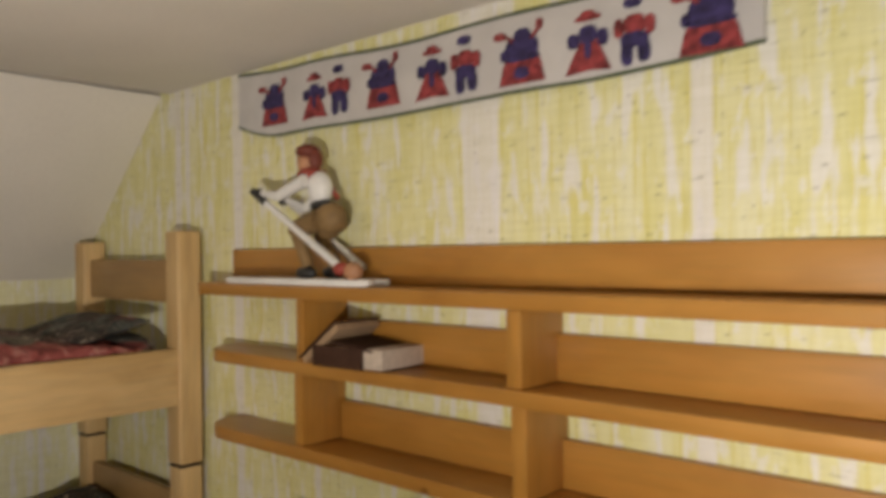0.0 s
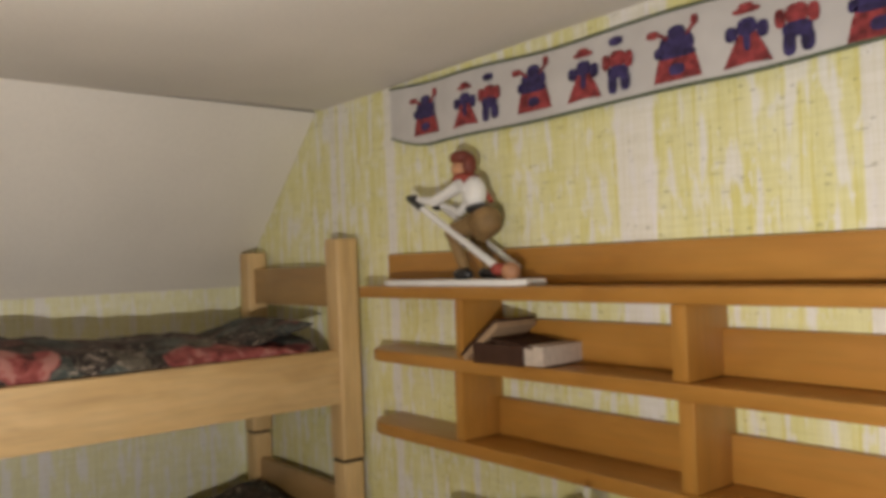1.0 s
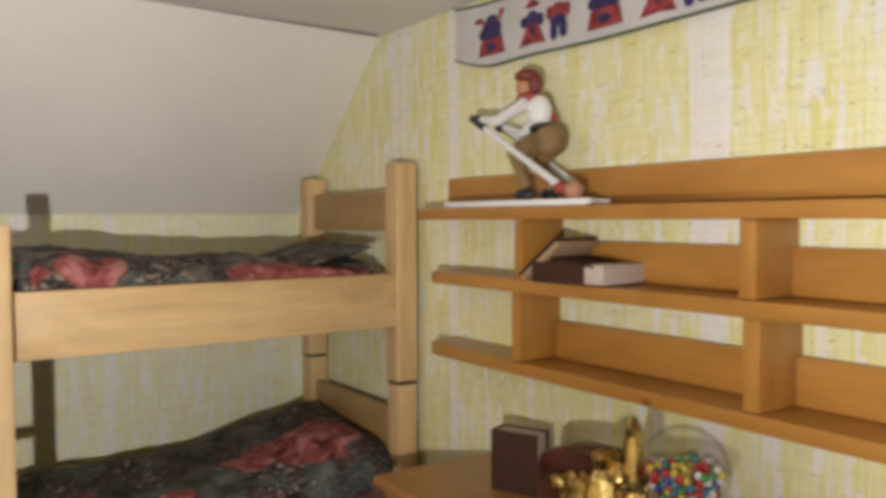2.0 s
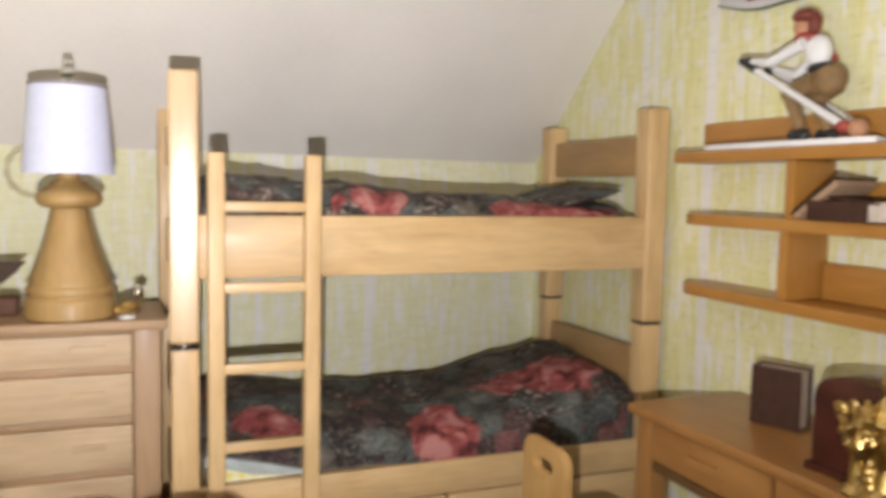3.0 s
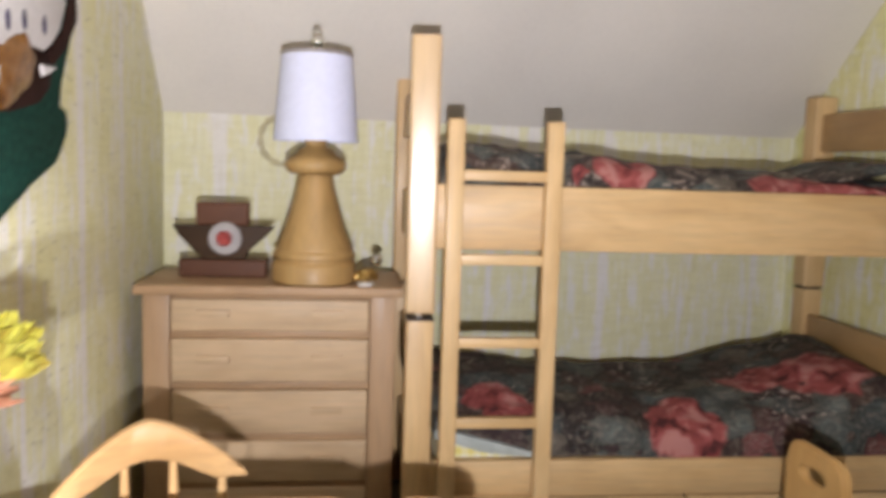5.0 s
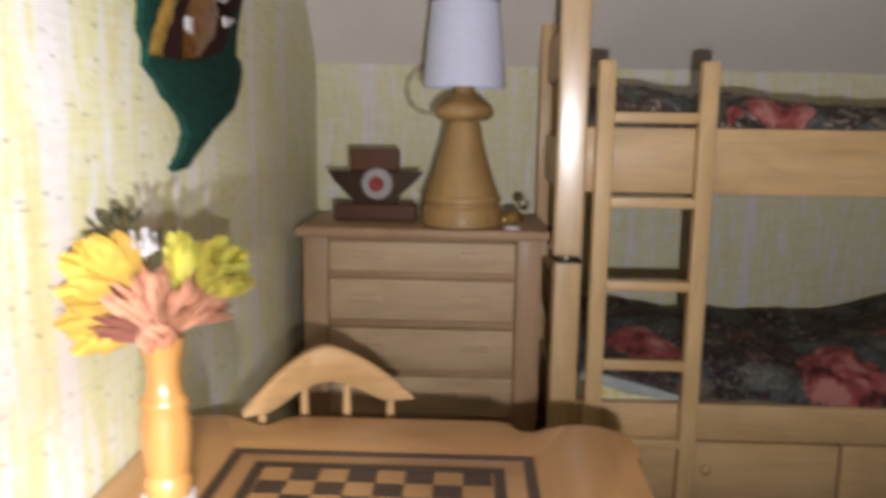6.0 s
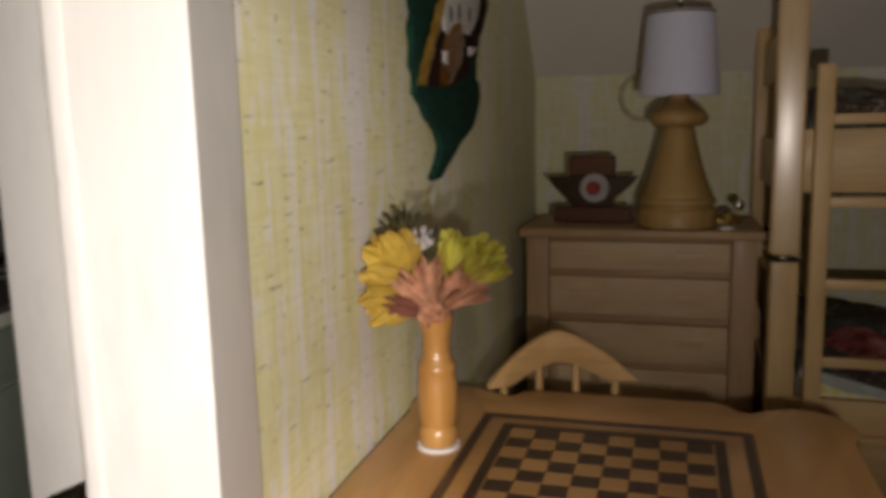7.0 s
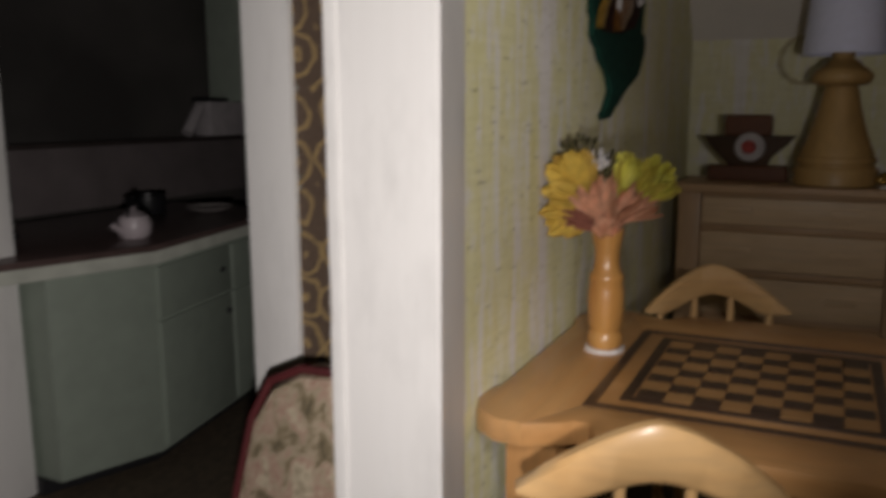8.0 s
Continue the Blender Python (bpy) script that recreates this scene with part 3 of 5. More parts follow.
bunk_bed()


def quilt(name, rows, y0, y1, material, label, amp, at, seed, n=90, m=44):
    """A padded quilt: rows give, along its length, the height of the middle, the front edge and how far it bulges."""
    bm = bmesh.new()
    grid = []
    W0, W1 = rows["back"], rows["front"]
    for i in range(n + 1):
        s = i / n
        y = y0 + (y1 - y0) * s
        top = np.interp(s, [r[0] for r in rows["top"]], [r[1] for r in rows["top"]])
        edge = np.interp(s, [r[0] for r in rows["edge"]], [r[1] for r in rows["edge"]])
        fr = W1 + np.interp(s, [r[0] for r in rows["edge"]], [r[2] for r in rows["edge"]])
        line = []
        for j in range(m + 1):
            q = j / m
            a = math.pi * q
            x = W0 + (fr - W0) * (0.5 - 0.5 * math.copysign(abs(math.cos(a)) ** 0.42, math.cos(a)))
            h = abs(math.sin(a)) ** 0.42
            lean = 1.0 - rows["lean"] * max(0.0, (q - 0.35)) ** 1.3
            z = edge + (top * lean - edge) * h
            p = Vector((x, y, z))
            f = 0.35 + 0.65 * h
            p += Vector((0.5, 0.25, 1.0)) * amp * f * (noise.noise(Vector((x * 4 + seed, y * 3.2, 0))) + 0.55 * noise.noise(Vector((x * 9, y * 8 + seed, 3))) + 0.3 * noise.noise(Vector((x * 22, y * 19 + seed, 7))))
            line.append(bm.verts.new(p))
        grid.append(line)
    for a, b in zip(grid, grid[1:]):
        for j in range(m):
            bm.faces.new((a[j], a[j + 1], b[j + 1], b[j]))
        bm.faces.new((a[m], a[0], b[0], b[m]))
    bm.faces.new(grid[0])
    bm.faces.new(list(reversed(grid[-1])))
    bmesh.ops.recalc_face_normals(bm, faces=bm.faces)
    return thing(name, at, label, name, bm=bm, material=material)


def pillow(name, size, at, material, label, rz=0, tilt=0.0):
    bm = bmesh.new()
    bmesh.ops.create_grid(bm, x_segments=26, y_segments=26, size=1.0)
    low = bm.copy()
    def puff(b, sgn):
        for v in b.verts:
            x, y = v.co.x, v.co.y
            h = max(0.0, (1 - abs(x) ** 2.6) * (1 - abs(y) ** 2.6)) ** 0.55
            v.co = Vector((x * size[0] * (1 - 0.10 * (1 - abs(y)) * (1 - abs(y))), y * size[1] * (1 - 0.10 * (1 - abs(x)) ** 2), sgn * h * size[2] + tilt * y * size[1]))
            v.co += Vector((0, 0, 0.02 * sgn * h * noise.noise(v.co * 7)))
    puff(bm, 1)
    puff(low, -1)
    for f in low.faces:
        f.normal_flip()
    out = merged(bm, low)
    bmesh.ops.remove_doubles(out, verts=out.verts, dist=0.0005)
    return thing(name, at, label, "pillow", rz=rz, bm=out, material=material)


Q0 = (BX - 0.5, BY0, 0)
for z0, z1, lab in ((0.337, 0.50, "yellow gingham mattress on the lower bunk"), (1.282, 1.40, "yellow gingham mattress on the upper bunk")):
    m = thing("mattress", (BX - 0.5, BY0 + 1.02, z0), lab, "mattress", bm=blk(-0.46, 0.435, -0.93, 0.93, 0, z1 - z0, 0.03, 4), material=GINGHAM)
lower = quilt("quilt", dict(back=-0.46, front=0.455, lean=0.09, top=[(0, 0.65), (0.12, 0.66), (0.3, 0.61), (0.5, 0.59), (0.7, 0.63), (0.85, 0.705), (0.95, 0.745), (1, 0.735)],
                    edge=[(0, 0.50, 0.0), (0.12, 0.49, 0.0), (0.22, 0.435, 0.01), (0.5, 0.425, 0.02), (1, 0.40, 0.02)]), 0.07, 1.97, QUILT,
      "dark flowered chintz quilt with red blooms on the lower bunk", 0.035, (Q0[0], Q0[1], 0.0), 0.0)
fold = [(0.07, 0.535), (0.16, 0.525), (0.27, 0.500), (0.38, 0.470), (0.46, 0.445), (0.46, 0.434), (0.36, 0.440), (0.24, 0.455), (0.14, 0.485), (0.07, 0.500)]
part("lining", smooth_noise(prism(fold, 0.440, 0.474, "x", 0.008), 0.006, 9, 2.0), SHEET, lower, "pale blue-grey lining turned out at the corner")
quilt("quilt", dict(back=-0.46, front=0.42, lean=0.04, top=[(0, 1.585), (0.15, 1.60), (0.35, 1.575), (0.6, 1.525), (0.8, 1.52), (1, 1.50)],
                    edge=[(0, 1.41, 0.0), (1, 1.41, 0.0)]), 0.07, 1.93, QUILT2, "dark flowered chintz quilt on the upper bunk", 0.032, (Q0[0], Q0[1], 0.0), 5.0)
pillow("pillow", (0.36, 0.145, 0.036), (BX - 0.47, BY1 - 0.255, 1.53), QUILT2, "flowered pillow turned up at the head of the upper bunk", 0, 0.24)
pillow("pillow", (0.36, 0.20, 0.05), (BX - 0.52, BY1 - 0.275, 0.655), QUILT, "flowered pillow under the quilt of the lower bunk", 0, 0.06)


def ladder():
    lad = thing("bunk_ladder", (BX + 0.034, 0.80, 0), "pale birch ladder hooked on the bunk bed", "ladder")
    for y in (-0.176, 0.176):
        part("stile", blk(-0.026, 0.026, y - 0.030, y + 0.030, 0, 1.675, 0.008, 3), BED["z"], lad)
    for z in (0.29, 0.59, 0.885, 1.185, 1.482):
        part("rung", blk(-0.018, 0.018, -0.15, 0.15, z - 0.020, z + 0.018, 0.007), BED["y"], lad)
    return lad


ladder()


# ---- wall shelves ----
def shelves():
    sh = thing("wall_shelf", (0, NY, 1.18), "amber pine wall shelf with three boards and low back slats", "shelf")
    F, Bk = 2.452 - NY, -0.003
    def board(z, left, right, rnd, h=0.045):
        pts = [(right, Bk), (right, F), (left + rnd, F)]
        pts += [(left + rnd - rnd * math.sin(a), F + rnd - rnd * math.cos(a)) for a in [math.pi / 2 * k / 8 for k in range(1, 9)]]
        pts += [(left, Bk)]
        return prism(pts, z - 1.18, z + h - 1.18, "z", 0.006)
    part("board", board(1.683, -2.23, 1.0, 0.03), SHELF["x"], sh)
    part("board", board(1.433, -2.23, 1.0, 0.17), SHELF["x"], sh)
    part("board", board(1.146, -2.23, 1.0, 0.17), SHELF["x"], sh)
    for z0, z1, x0 in ((1.729, 1.853, -2.242), (1.479, 1.609, -1.57), (1.192, 1.325, -1.58)):
        part("back_slat", blk(x0, 0.99, -0.034, -0.004, z0 - 1.18, z1 - 1.18, 0.006), SHELF["x"], sh)
    for x, z0, z1, w in ((-1.612, 1.479, 1.682, 0.042), (-0.718, 1.479, 1.682, 0.05), (-1.628, 1.192, 1.432, 0.042), (-0.705, 1.192, 1.432, 0.05), (0.92, 1.192, 1.432, 0.045), (0.92, 1.479, 1.682, 0.045)):
        part("divider", blk(x, x + w, F + 0.012, -0.004, z0 - 1.18, z1 - 1.18, 0.006), SHELF["z"], sh)
    return sh


shelves()


# ---- wall banner with stitched motifs ----
def banner():
    ban = thing("wall_banner", (-1.09, NY, 2.3), "white linen banner with red and navy stitched motifs", "banner")
    X0, X1 = -1.11, 0.985
    def zt(x):
        return 0.200 + 0.040 * max(0.0, (-x - 0.1)) ** 1.2 + 0.004 * math.sin(x * 9)
    def zb(x):
        return -0.014 + 0.016 * max(0.0, (x - 0.5) / 0.48) + 0.003 * math.sin(x * 7) + 0.065 * max(0, (-x - 0.86) / 0.26) ** 1.5
    def strip(lo, hi, y0, y1, a=X0, b=X1, n=50):
        bm = bmesh.new()
        cols = []
        for i in range(n + 1):
            x = a + (b - a) * i / n
            cols.append([bm.verts.new((x, y + 0.006 * noise.noise(Vector((x * 4, 0, 0))), z)) for y, z in ((y0, lo(x)), (y0, hi(x)), (y1, hi(x)), (y1, lo(x)))])
        for p, q in zip(cols, cols[1:]):
            for k in range(4):
                bm.faces.new((p[k], p[(k + 1) % 4], q[(k + 1) % 4], q[k]))
        bm.faces.new(cols[0])
        bm.faces.new(cols[-1])
        bmesh.ops.recalc_face_normals(bm, faces=bm.faces)
        return bm
    part("cloth", strip(lambda x: zb(x), lambda x: zt(x), -0.012, -0.022), BANNER, ban)
    part("border", strip(lambda x: zt(x) + 0.001, lambda x: zt(x) + 0.008, -0.010, -0.026), BORDER, ban, "sage green border tape")
    part("border", strip(lambda x: zb(x) - 0.006, lambda x: zb(x) + 0.002, -0.010, -0.026), BORDER, ban, "sage green border tape")
    Y = -0.026
    def shape(pts, dx, dz, s=1.0, dy=0.0):
        return prism([(dx + p[0] * s, dz + p[1] * s) for p in pts], Y - dy, Y - dy - 0.004, "y", 0)
    def blob(cx, cz, rx, rz, dy=0.001, n=14, square=0.75):
        return shape([(rx * math.copysign(abs(math.cos(a)) ** square, math.cos(a)), rz * math.copysign(abs(math.sin(a)) ** square, math.sin(a))) for a in [2 * math.pi * k / n for k in range(n)]], cx, cz, 1, dy)
    def motif(name, first, *rest):
        """One stitched motif: its largest patch, and the patches of yarn on and round it."""
        yarn = (REDYARN, BLUEYARN)
        body = part(name, first[0], yarn[first[1]], ban)
        for bm, k in rest:
            part("yarn_patch", bm, yarn[k], body)
    def mill(x):
        z = 0.088 - 0.016 * x
        motif("stitched_mill", (shape([(-0.080, -0.078), (0.078, -0.078), (0.066, -0.03), (0.05, 0.012), (-0.05, 0.012), (-0.068, -0.03)], x, z), 0),
                                     (blob(x, z + 0.022, 0.058, 0.034), 1), (blob(x + 0.002, z + 0.05, 0.03, 0.026, 0.0015), 1), (blob(x, z - 0.006, 0.064, 0.010, 0.002), 1),
                                     (blob(x - 0.062, z + 0.006, 0.013, 0.016, 0.002), 1), (blob(x - 0.078, z + 0.064, 0.022, 0.011, 0.002), 0), (shape([(-0.07, 0.062), (-0.03, 0.038), (-0.024, 0.046), (-0.062, 0.07)], x, z, 1, 0.0025), 0),
                                     (blob(x + 0.062, z + 0.078, 0.011, 0.015, 0.002), 0), (shape([(0.054, 0.07), (0.03, 0.044), (0.04, 0.04), (0.064, 0.066)], x, z, 1, 0.0025), 0),
                                     (blob(x, z - 0.048, 0.026, 0.016, 0.002), 1))
    def pair(x):
        z = 0.088 - 0.016 * x
        a, b = x - 0.068, x + 0.068
        motif("stitched_motif", (shape([(-0.072, -0.078), (0.0, -0.072), (0.068, -0.078), (0.045, -0.03), (0.024, 0.006), (-0.024, 0.006), (-0.048, -0.035)], a, z), 0),
                                      (blob(a, z + 0.022, 0.028, 0.024), 1), (blob(a - 0.045, z + 0.010, 0.018, 0.020, 0.002), 1), (blob(a + 0.045, z + 0.008, 0.016, 0.022, 0.002), 1), (blob(a, z - 0.012, 0.010, 0.030, 0.002), 1),
                                      (blob(a, z + 0.066, 0.040, 0.008), 0), (blob(a, z + 0.075, 0.022, 0.010, 0.0015), 0))
        motif("stitched_motif", (blob(b - 0.022, z - 0.05, 0.017, 0.030), 1), (blob(b + 0.026, z - 0.048, 0.018, 0.028), 1), (blob(b, z - 0.016, 0.040, 0.020, 0.0015), 1),
                                      (blob(b, z + 0.022, 0.030, 0.026), 0), (blob(b - 0.044, z + 0.018, 0.014, 0.024, 0.002), 0), (blob(b + 0.044, z + 0.016, 0.014, 0.024, 0.002), 0),
                                      (blob(b - 0.004, z + 0.078, 0.026, 0.013), 1))
    for x in (-0.861, -0.259, 0.311, 0.864):
        mill(x)
    for x in (-0.551, 0.032, 0.596):
        pair(x)


banner()


# ---- skiing figure on the top shelf: one plain mesh ----
def figurine():
    def seg(p, q, r, k, r2=None):
        return (rod(p, q, r, 10, r2), k)
    body = merged((ball((0.300, 0, 0.418), 0.036, (0.95, 0.9, 1.05)), 2), (ball((0.308, 0, 0.455), 0.042, (1.08, 1.0, 0.62)), 5), (ball((0.352, 0, 0.425), 0.024, (0.9, 1.1, 1.6)), 5),
                  (ball((0.322, 0, 0.378), 0.044, (1.1, 1, 0.5)), 3), seg((0.345, 0.03, 0.385), (0.415, 0.04, 0.290), 0.013, 3, 0.008),
                  (ball((0.372, 0, 0.325), 0.051, (0.95, 0.78, 1.15)), 0), seg((0.355, -0.05, 0.350), (0.215, -0.058, 0.305), 0.024, 0, 0.019), seg((0.215, -0.058, 0.305), (0.115, -0.052, 0.320), 0.018, 0, 0.013),
                  seg((0.350, 0.05, 0.345), (0.220, 0.058, 0.265), 0.024, 0, 0.019), seg((0.220, 0.058, 0.265), (0.120, 0.052, 0.300), 0.018, 0, 0.013),
                  (ball((0.090, -0.052, 0.322), 0.021, (1.2, 0.9, 0.9)), 4), (ball((0.095, 0.052, 0.300), 0.021, (1.2, 0.9, 0.9)), 4),
                  (ball((0.392, 0, 0.266), 0.050, (1.1, 0.85, 0.45)), 4),
                  (ball((0.425, 0, 0.222), 0.060, (1.05, 0.86, 0.92)), 1), seg((0.410, -0.035, 0.215), (0.290, -0.036, 0.190), 0.038, 1, 0.030), (ball((0.288, -0.036, 0.188), 0.030), 1), seg((0.288, -0.036, 0.188), (0.345, -0.034, 0.060), 0.028, 1, 0.019),
                  seg((0.420, 0.04, 0.215), (0.330, 0.042, 0.165), 0.038, 1, 0.028), (ball((0.330, 0.042, 0.165), 0.029), 1), seg((0.330, 0.042, 0.165), (0.400, 0.04, 0.055), 0.028, 1, 0.019),
                  (ball((0.335, -0.034, 0.040), 0.028, (1.7, 0.9, 0.85)), 4), (ball((0.385, 0.04, 0.040), 0.028, (1.7, 0.9, 0.85)), 4),
                  seg((0.110, -0.062, 0.305), (0.545, -0.064, 0.062), 0.012, 0, 0.014), seg((0.110, 0.062, 0.290), (0.520, 0.060, 0.055), 0.010, 0, 0.012), seg((0.065, -0.058, 0.330), (0.150, -0.062, 0.283), 0.014, 4),
                  (ball((0.553, -0.064, 0.056), 0.027, (1.0, 1.0, 0.8)), 3), (ball((0.600, -0.055, 0.048), 0.030, (1.1, 1, 1)), 2),
                  (prism([(-0.125, -0.055), (-0.06, -0.075), (0.62, -0.075), (0.665, -0.05), (0.66, -0.022), (-0.06, -0.018)], 0.0, 0.022, "z", 0.006), 0), (prism([(-0.03, 0.012), (0.04, 0.005), (0.64, 0.005), (0.675, 0.030), (0.65, 0.055), (0.0, 0.060)], 0.0, 0.020, "z", 0.006), 0))
    return thing("figurine", (-1.935, 2.535, 1.729), "painted wooden skier figurine on white skis on the shelf", "figurine", bm=body, material=[WHITE, KHAKI, SKIN, plain("painted_brick", (0.32, 0.05, 0.035), 0.6), DARKV, plain("painted_rust", (0.17, 0.035, 0.022), 0.6)])


figurine()


# ---- books ----
def book(at, rz, w, d, h, label, rx=0.0):
    b = thing("book", at, label, "book", rz=rz)
    t = 0.006
    part("cover", merged(blk(0, w, 0, t, 0, h, 0.002), blk(0, w, d - t, d, 0, h, 0.002), blk(0, t, 0, d, 0, h, 0.002)), COVER, b)
    part("page_block", blk(t, w - 0.008, t + 0.0005, d - t - 0.0005, 0.005, h - 0.006, 0.001), PAGES, b, "aged paper block")
    return b


# ---- desk and what stands on it ----
def desk():
    dk = thing("desk", (-1.975, 2.115, 0), "honey oak desk with a row of shallow drawers", "desk")
    W, D, Z = 2.265, NY - 2.115 - 0.006, 0.757
    part("desk_top", blk(-0.01, W, -0.01, D, Z - 0.038, Z, 0.010, 3), DESK["x"], dk)
    part("end_panel", blk(W - 0.05, W - 0.02, 0.03, D - 0.02, 0.05, Z - 0.039, 0.004), DESK["z"], dk)
    for x in (0.02, W - 0.09):
        for y in (0.02, D - 0.09):
            part("leg", blk(x, x + 0.085, y, y + 0.08, 0, Z - 0.039, 0.008), DESK["z"], dk)
    part("drawer_rail", blk(0.106, W - 0.091, 0.026, 0.055, 0.522, 0.559, 0.006), wood("brown_rail", (0.15, 0.072, 0.022), (0.22, 0.115, 0.04), "x", 0.5), dk, "darker brown rail")
    part("apron", blk(0.105, W - 0.09, 0.045, 0.06, 0.56, Z - 0.039, 0.002), DESK["x"], dk)
    for a, b in ((0.112, 0.70), (0.72, 1.30), (1.32, 1.86), (1.88, 2.16)):
        d = part("drawer", blk(a, b, 0.016, 0.044, 0.566, 0.708, 0.008, 3), DESK["x"], dk)
        m = (a + b) / 2
        part("handle", prism([(m - 0.09, 0.625), (m + 0.09, 0.625), (m + 0.075, 0.655), (m - 0.075, 0.655)], 0.0, 0.018, "y", 0.006), DESK["x"], d)


desk()
book((-1.625, 2.370, 0.7575), 22, 0.175, 0.092, 0.206, "small brown cloth book standing upright on the desk")


def gumball_machine():
    g = thing("gumball_machine", (-0.775, 2.33, 0.757), "red toy gumball machine with a glass globe", "gumball machine")
    part("base", lathe([(0.092, 0.0), (0.096, 0.012), (0.084, 0.024), (0.084, 0.150), (0.089, 0.166), (0.089, 0.178), (0.06, 0.186)], 32), REDP, g)
    part("coin_plate", blk(-0.03, 0.03, -0.096, -0.082, 0.05, 0.11, 0.006), NICKEL, g, "chrome coin plate")
    R, C = 0.114, 0.290
    globe = []
    for k in range(17):
        a = math.pi * (0.16 + 0.83 * k / 16)
        globe.append((R * math.sin(a), C - R * math.cos(a)))
    part("globe", lathe(globe, 40), GLASS, g, "clear glass globe").visible_shadow = False
    balls = []
    rng = random.Random(4)
    while len(balls) < 210:
        p = Vector((rng.uniform(-0.1, 0.1), rng.uniform(-0.1, 0.1), rng.uniform(-0.095, 0.012)))
        if p.length < 0.097 and all((p - q).length > 0.0178 for q in balls):
            balls.append(p)
        elif rng.random() < 0.0006:
            break
    shared = [mesh_of("gum", ball((0, 0, 0), 0.0112, sub=2), m) for m in GUMS]
    for k, p in enumerate(balls):
        part("gumball", shared[rng.choice((0, 0, 0, 1, 2, 3, 3, 4, 4, 4, 5))], None, g, at=(p.x, p.y, p.z + C))


gumball_machine()


def crumple(bm, amount, seed):
    return smooth_noise(smooth_noise(bm, amount, 38, seed), amount * 0.7, 95, seed + 3)


def gold_ornament(at, label, kind, rz=0):
    """Cast ornaments with leaves, berries and knops, each of uneven, hand-worked metal."""
    g = thing("gold_ornament", at, label, "ornament", "gold ornaments on the desk", rz)
    rng = random.Random(20 + kind)
    if kind == 0:
        part("foot", crumple(lathe([(0.045, 0), (0.05, 0.012), (0.026, 0.03), (0.018, 0.09), (0.026, 0.13), (0.016, 0.17)], 20), 0.006, 1), GOLD, g)
        for k in range(11):
            a, z = rng.uniform(0, 6.28), rng.uniform(0.14, 0.25)
            part("berry", crumple(ball((0.055 * math.cos(a), 0.035 * math.sin(a), z), rng.uniform(0.016, 0.027)), 0.008, k), GOLD, g)
    elif kind == 1:
        part("foot", crumple(lathe([(0.075, 0), (0.078, 0.02), (0.04, 0.045), (0.035, 0.09), (0.05, 0.15), (0.058, 0.21), (0.045, 0.26), (0.032, 0.29), (0.036, 0.315), (0.02, 0.335)], 24), 0.012, 5), GOLD, g)
        for k in range(9):
            a, z = rng.uniform(0, 6.28), rng.uniform(0.03, 0.30)
            part("leaf", crumple(ball((0.06 * math.cos(a), 0.045 * math.sin(a), z), rng.uniform(0.02, 0.032), (1, 0.7, 1.4)), 0.010, k), GOLD, g)
    else:
        part("stem", crumple(lathe([(0.06, 0), (0.062, 0.015), (0.03, 0.035), (0.026, 0.16), (0.038, 0.21), (0.026, 0.27), (0.024, 0.33), (0.018, 0.38), (0.020, 0.40), (0.006, 0.43)], 18), 0.007, 9), GOLD, g)
        for k in range(8):
            a = 2.4 * k
            part("leaf", crumple(ball((0.045 * math.cos(a), 0.04 * math.sin(a), 0.05 + 0.032 * k), 0.030, (1, 0.6, 1.3)), 0.010, k), GOLD, g)
    return g


gold_ornament((-0.905, 2.185, 0.757), "polished gold branched cup on the desk", 1)
gold_ornament((-0.845, 2.215, 0.757), "slender polished gold leafed stem on the desk", 2)
gold_ornament((-0.985, 2.155, 0.757), "polished gold berry cluster on a foot on the desk", 0)


def mantel_box():
    """A round-topped lacquered box with gold blossoms on its front."""
    m = thing("mantel_box", (-1.055, 2.275, 0.757), "round-topped maroon lacquered box with gold blossoms", "box", rz=4)
    W = 0.135
    arch = [(-W, 0.0), (-W, 0.215)] + [(-W * math.copysign(abs(math.cos(a)) ** 0.6, math.cos(a)), 0.215 + 0.075 * math.sin(a) ** 0.8) for a in [math.pi * k / 16 for k in range(1, 16)]] + [(W, 0.215), (W, 0.0)]
    part("body", prism(arch, -0.075, 0.075, "y", 0.014), MAROON, m)
    part("plinth", blk(-W - 0.012, W + 0.012, -0.087, 0.087, 0.0, 0.024, 0.006), MAROON, m)
    for k, (x, z, r) in enumerate(((0.01, 0.215, 0.022), (0.06, 0.225, 0.022), (0.03, 0.175, 0.024), (0.09, 0.185, 0.020), (-0.02, 0.185, 0.014), (0.0, 0.12, 0.014))):
        b = part("blossom", crumple(ball((x, -0.085, z), r, (1, 0.7, 1)), 0.006, k), GOLD, m, "polished gold blossom")
        for q in range(5):
            a = 2 * math.pi * q / 5 + x * 30
            part("petal", crumple(ball((x + r * 0.9 * math.cos(a), -0.090, z + r * 0.9 * math.sin(a)), r * 0.5, (1, 0.6, 1), 2), 0.005, q), GOLD, b)


mantel_box()


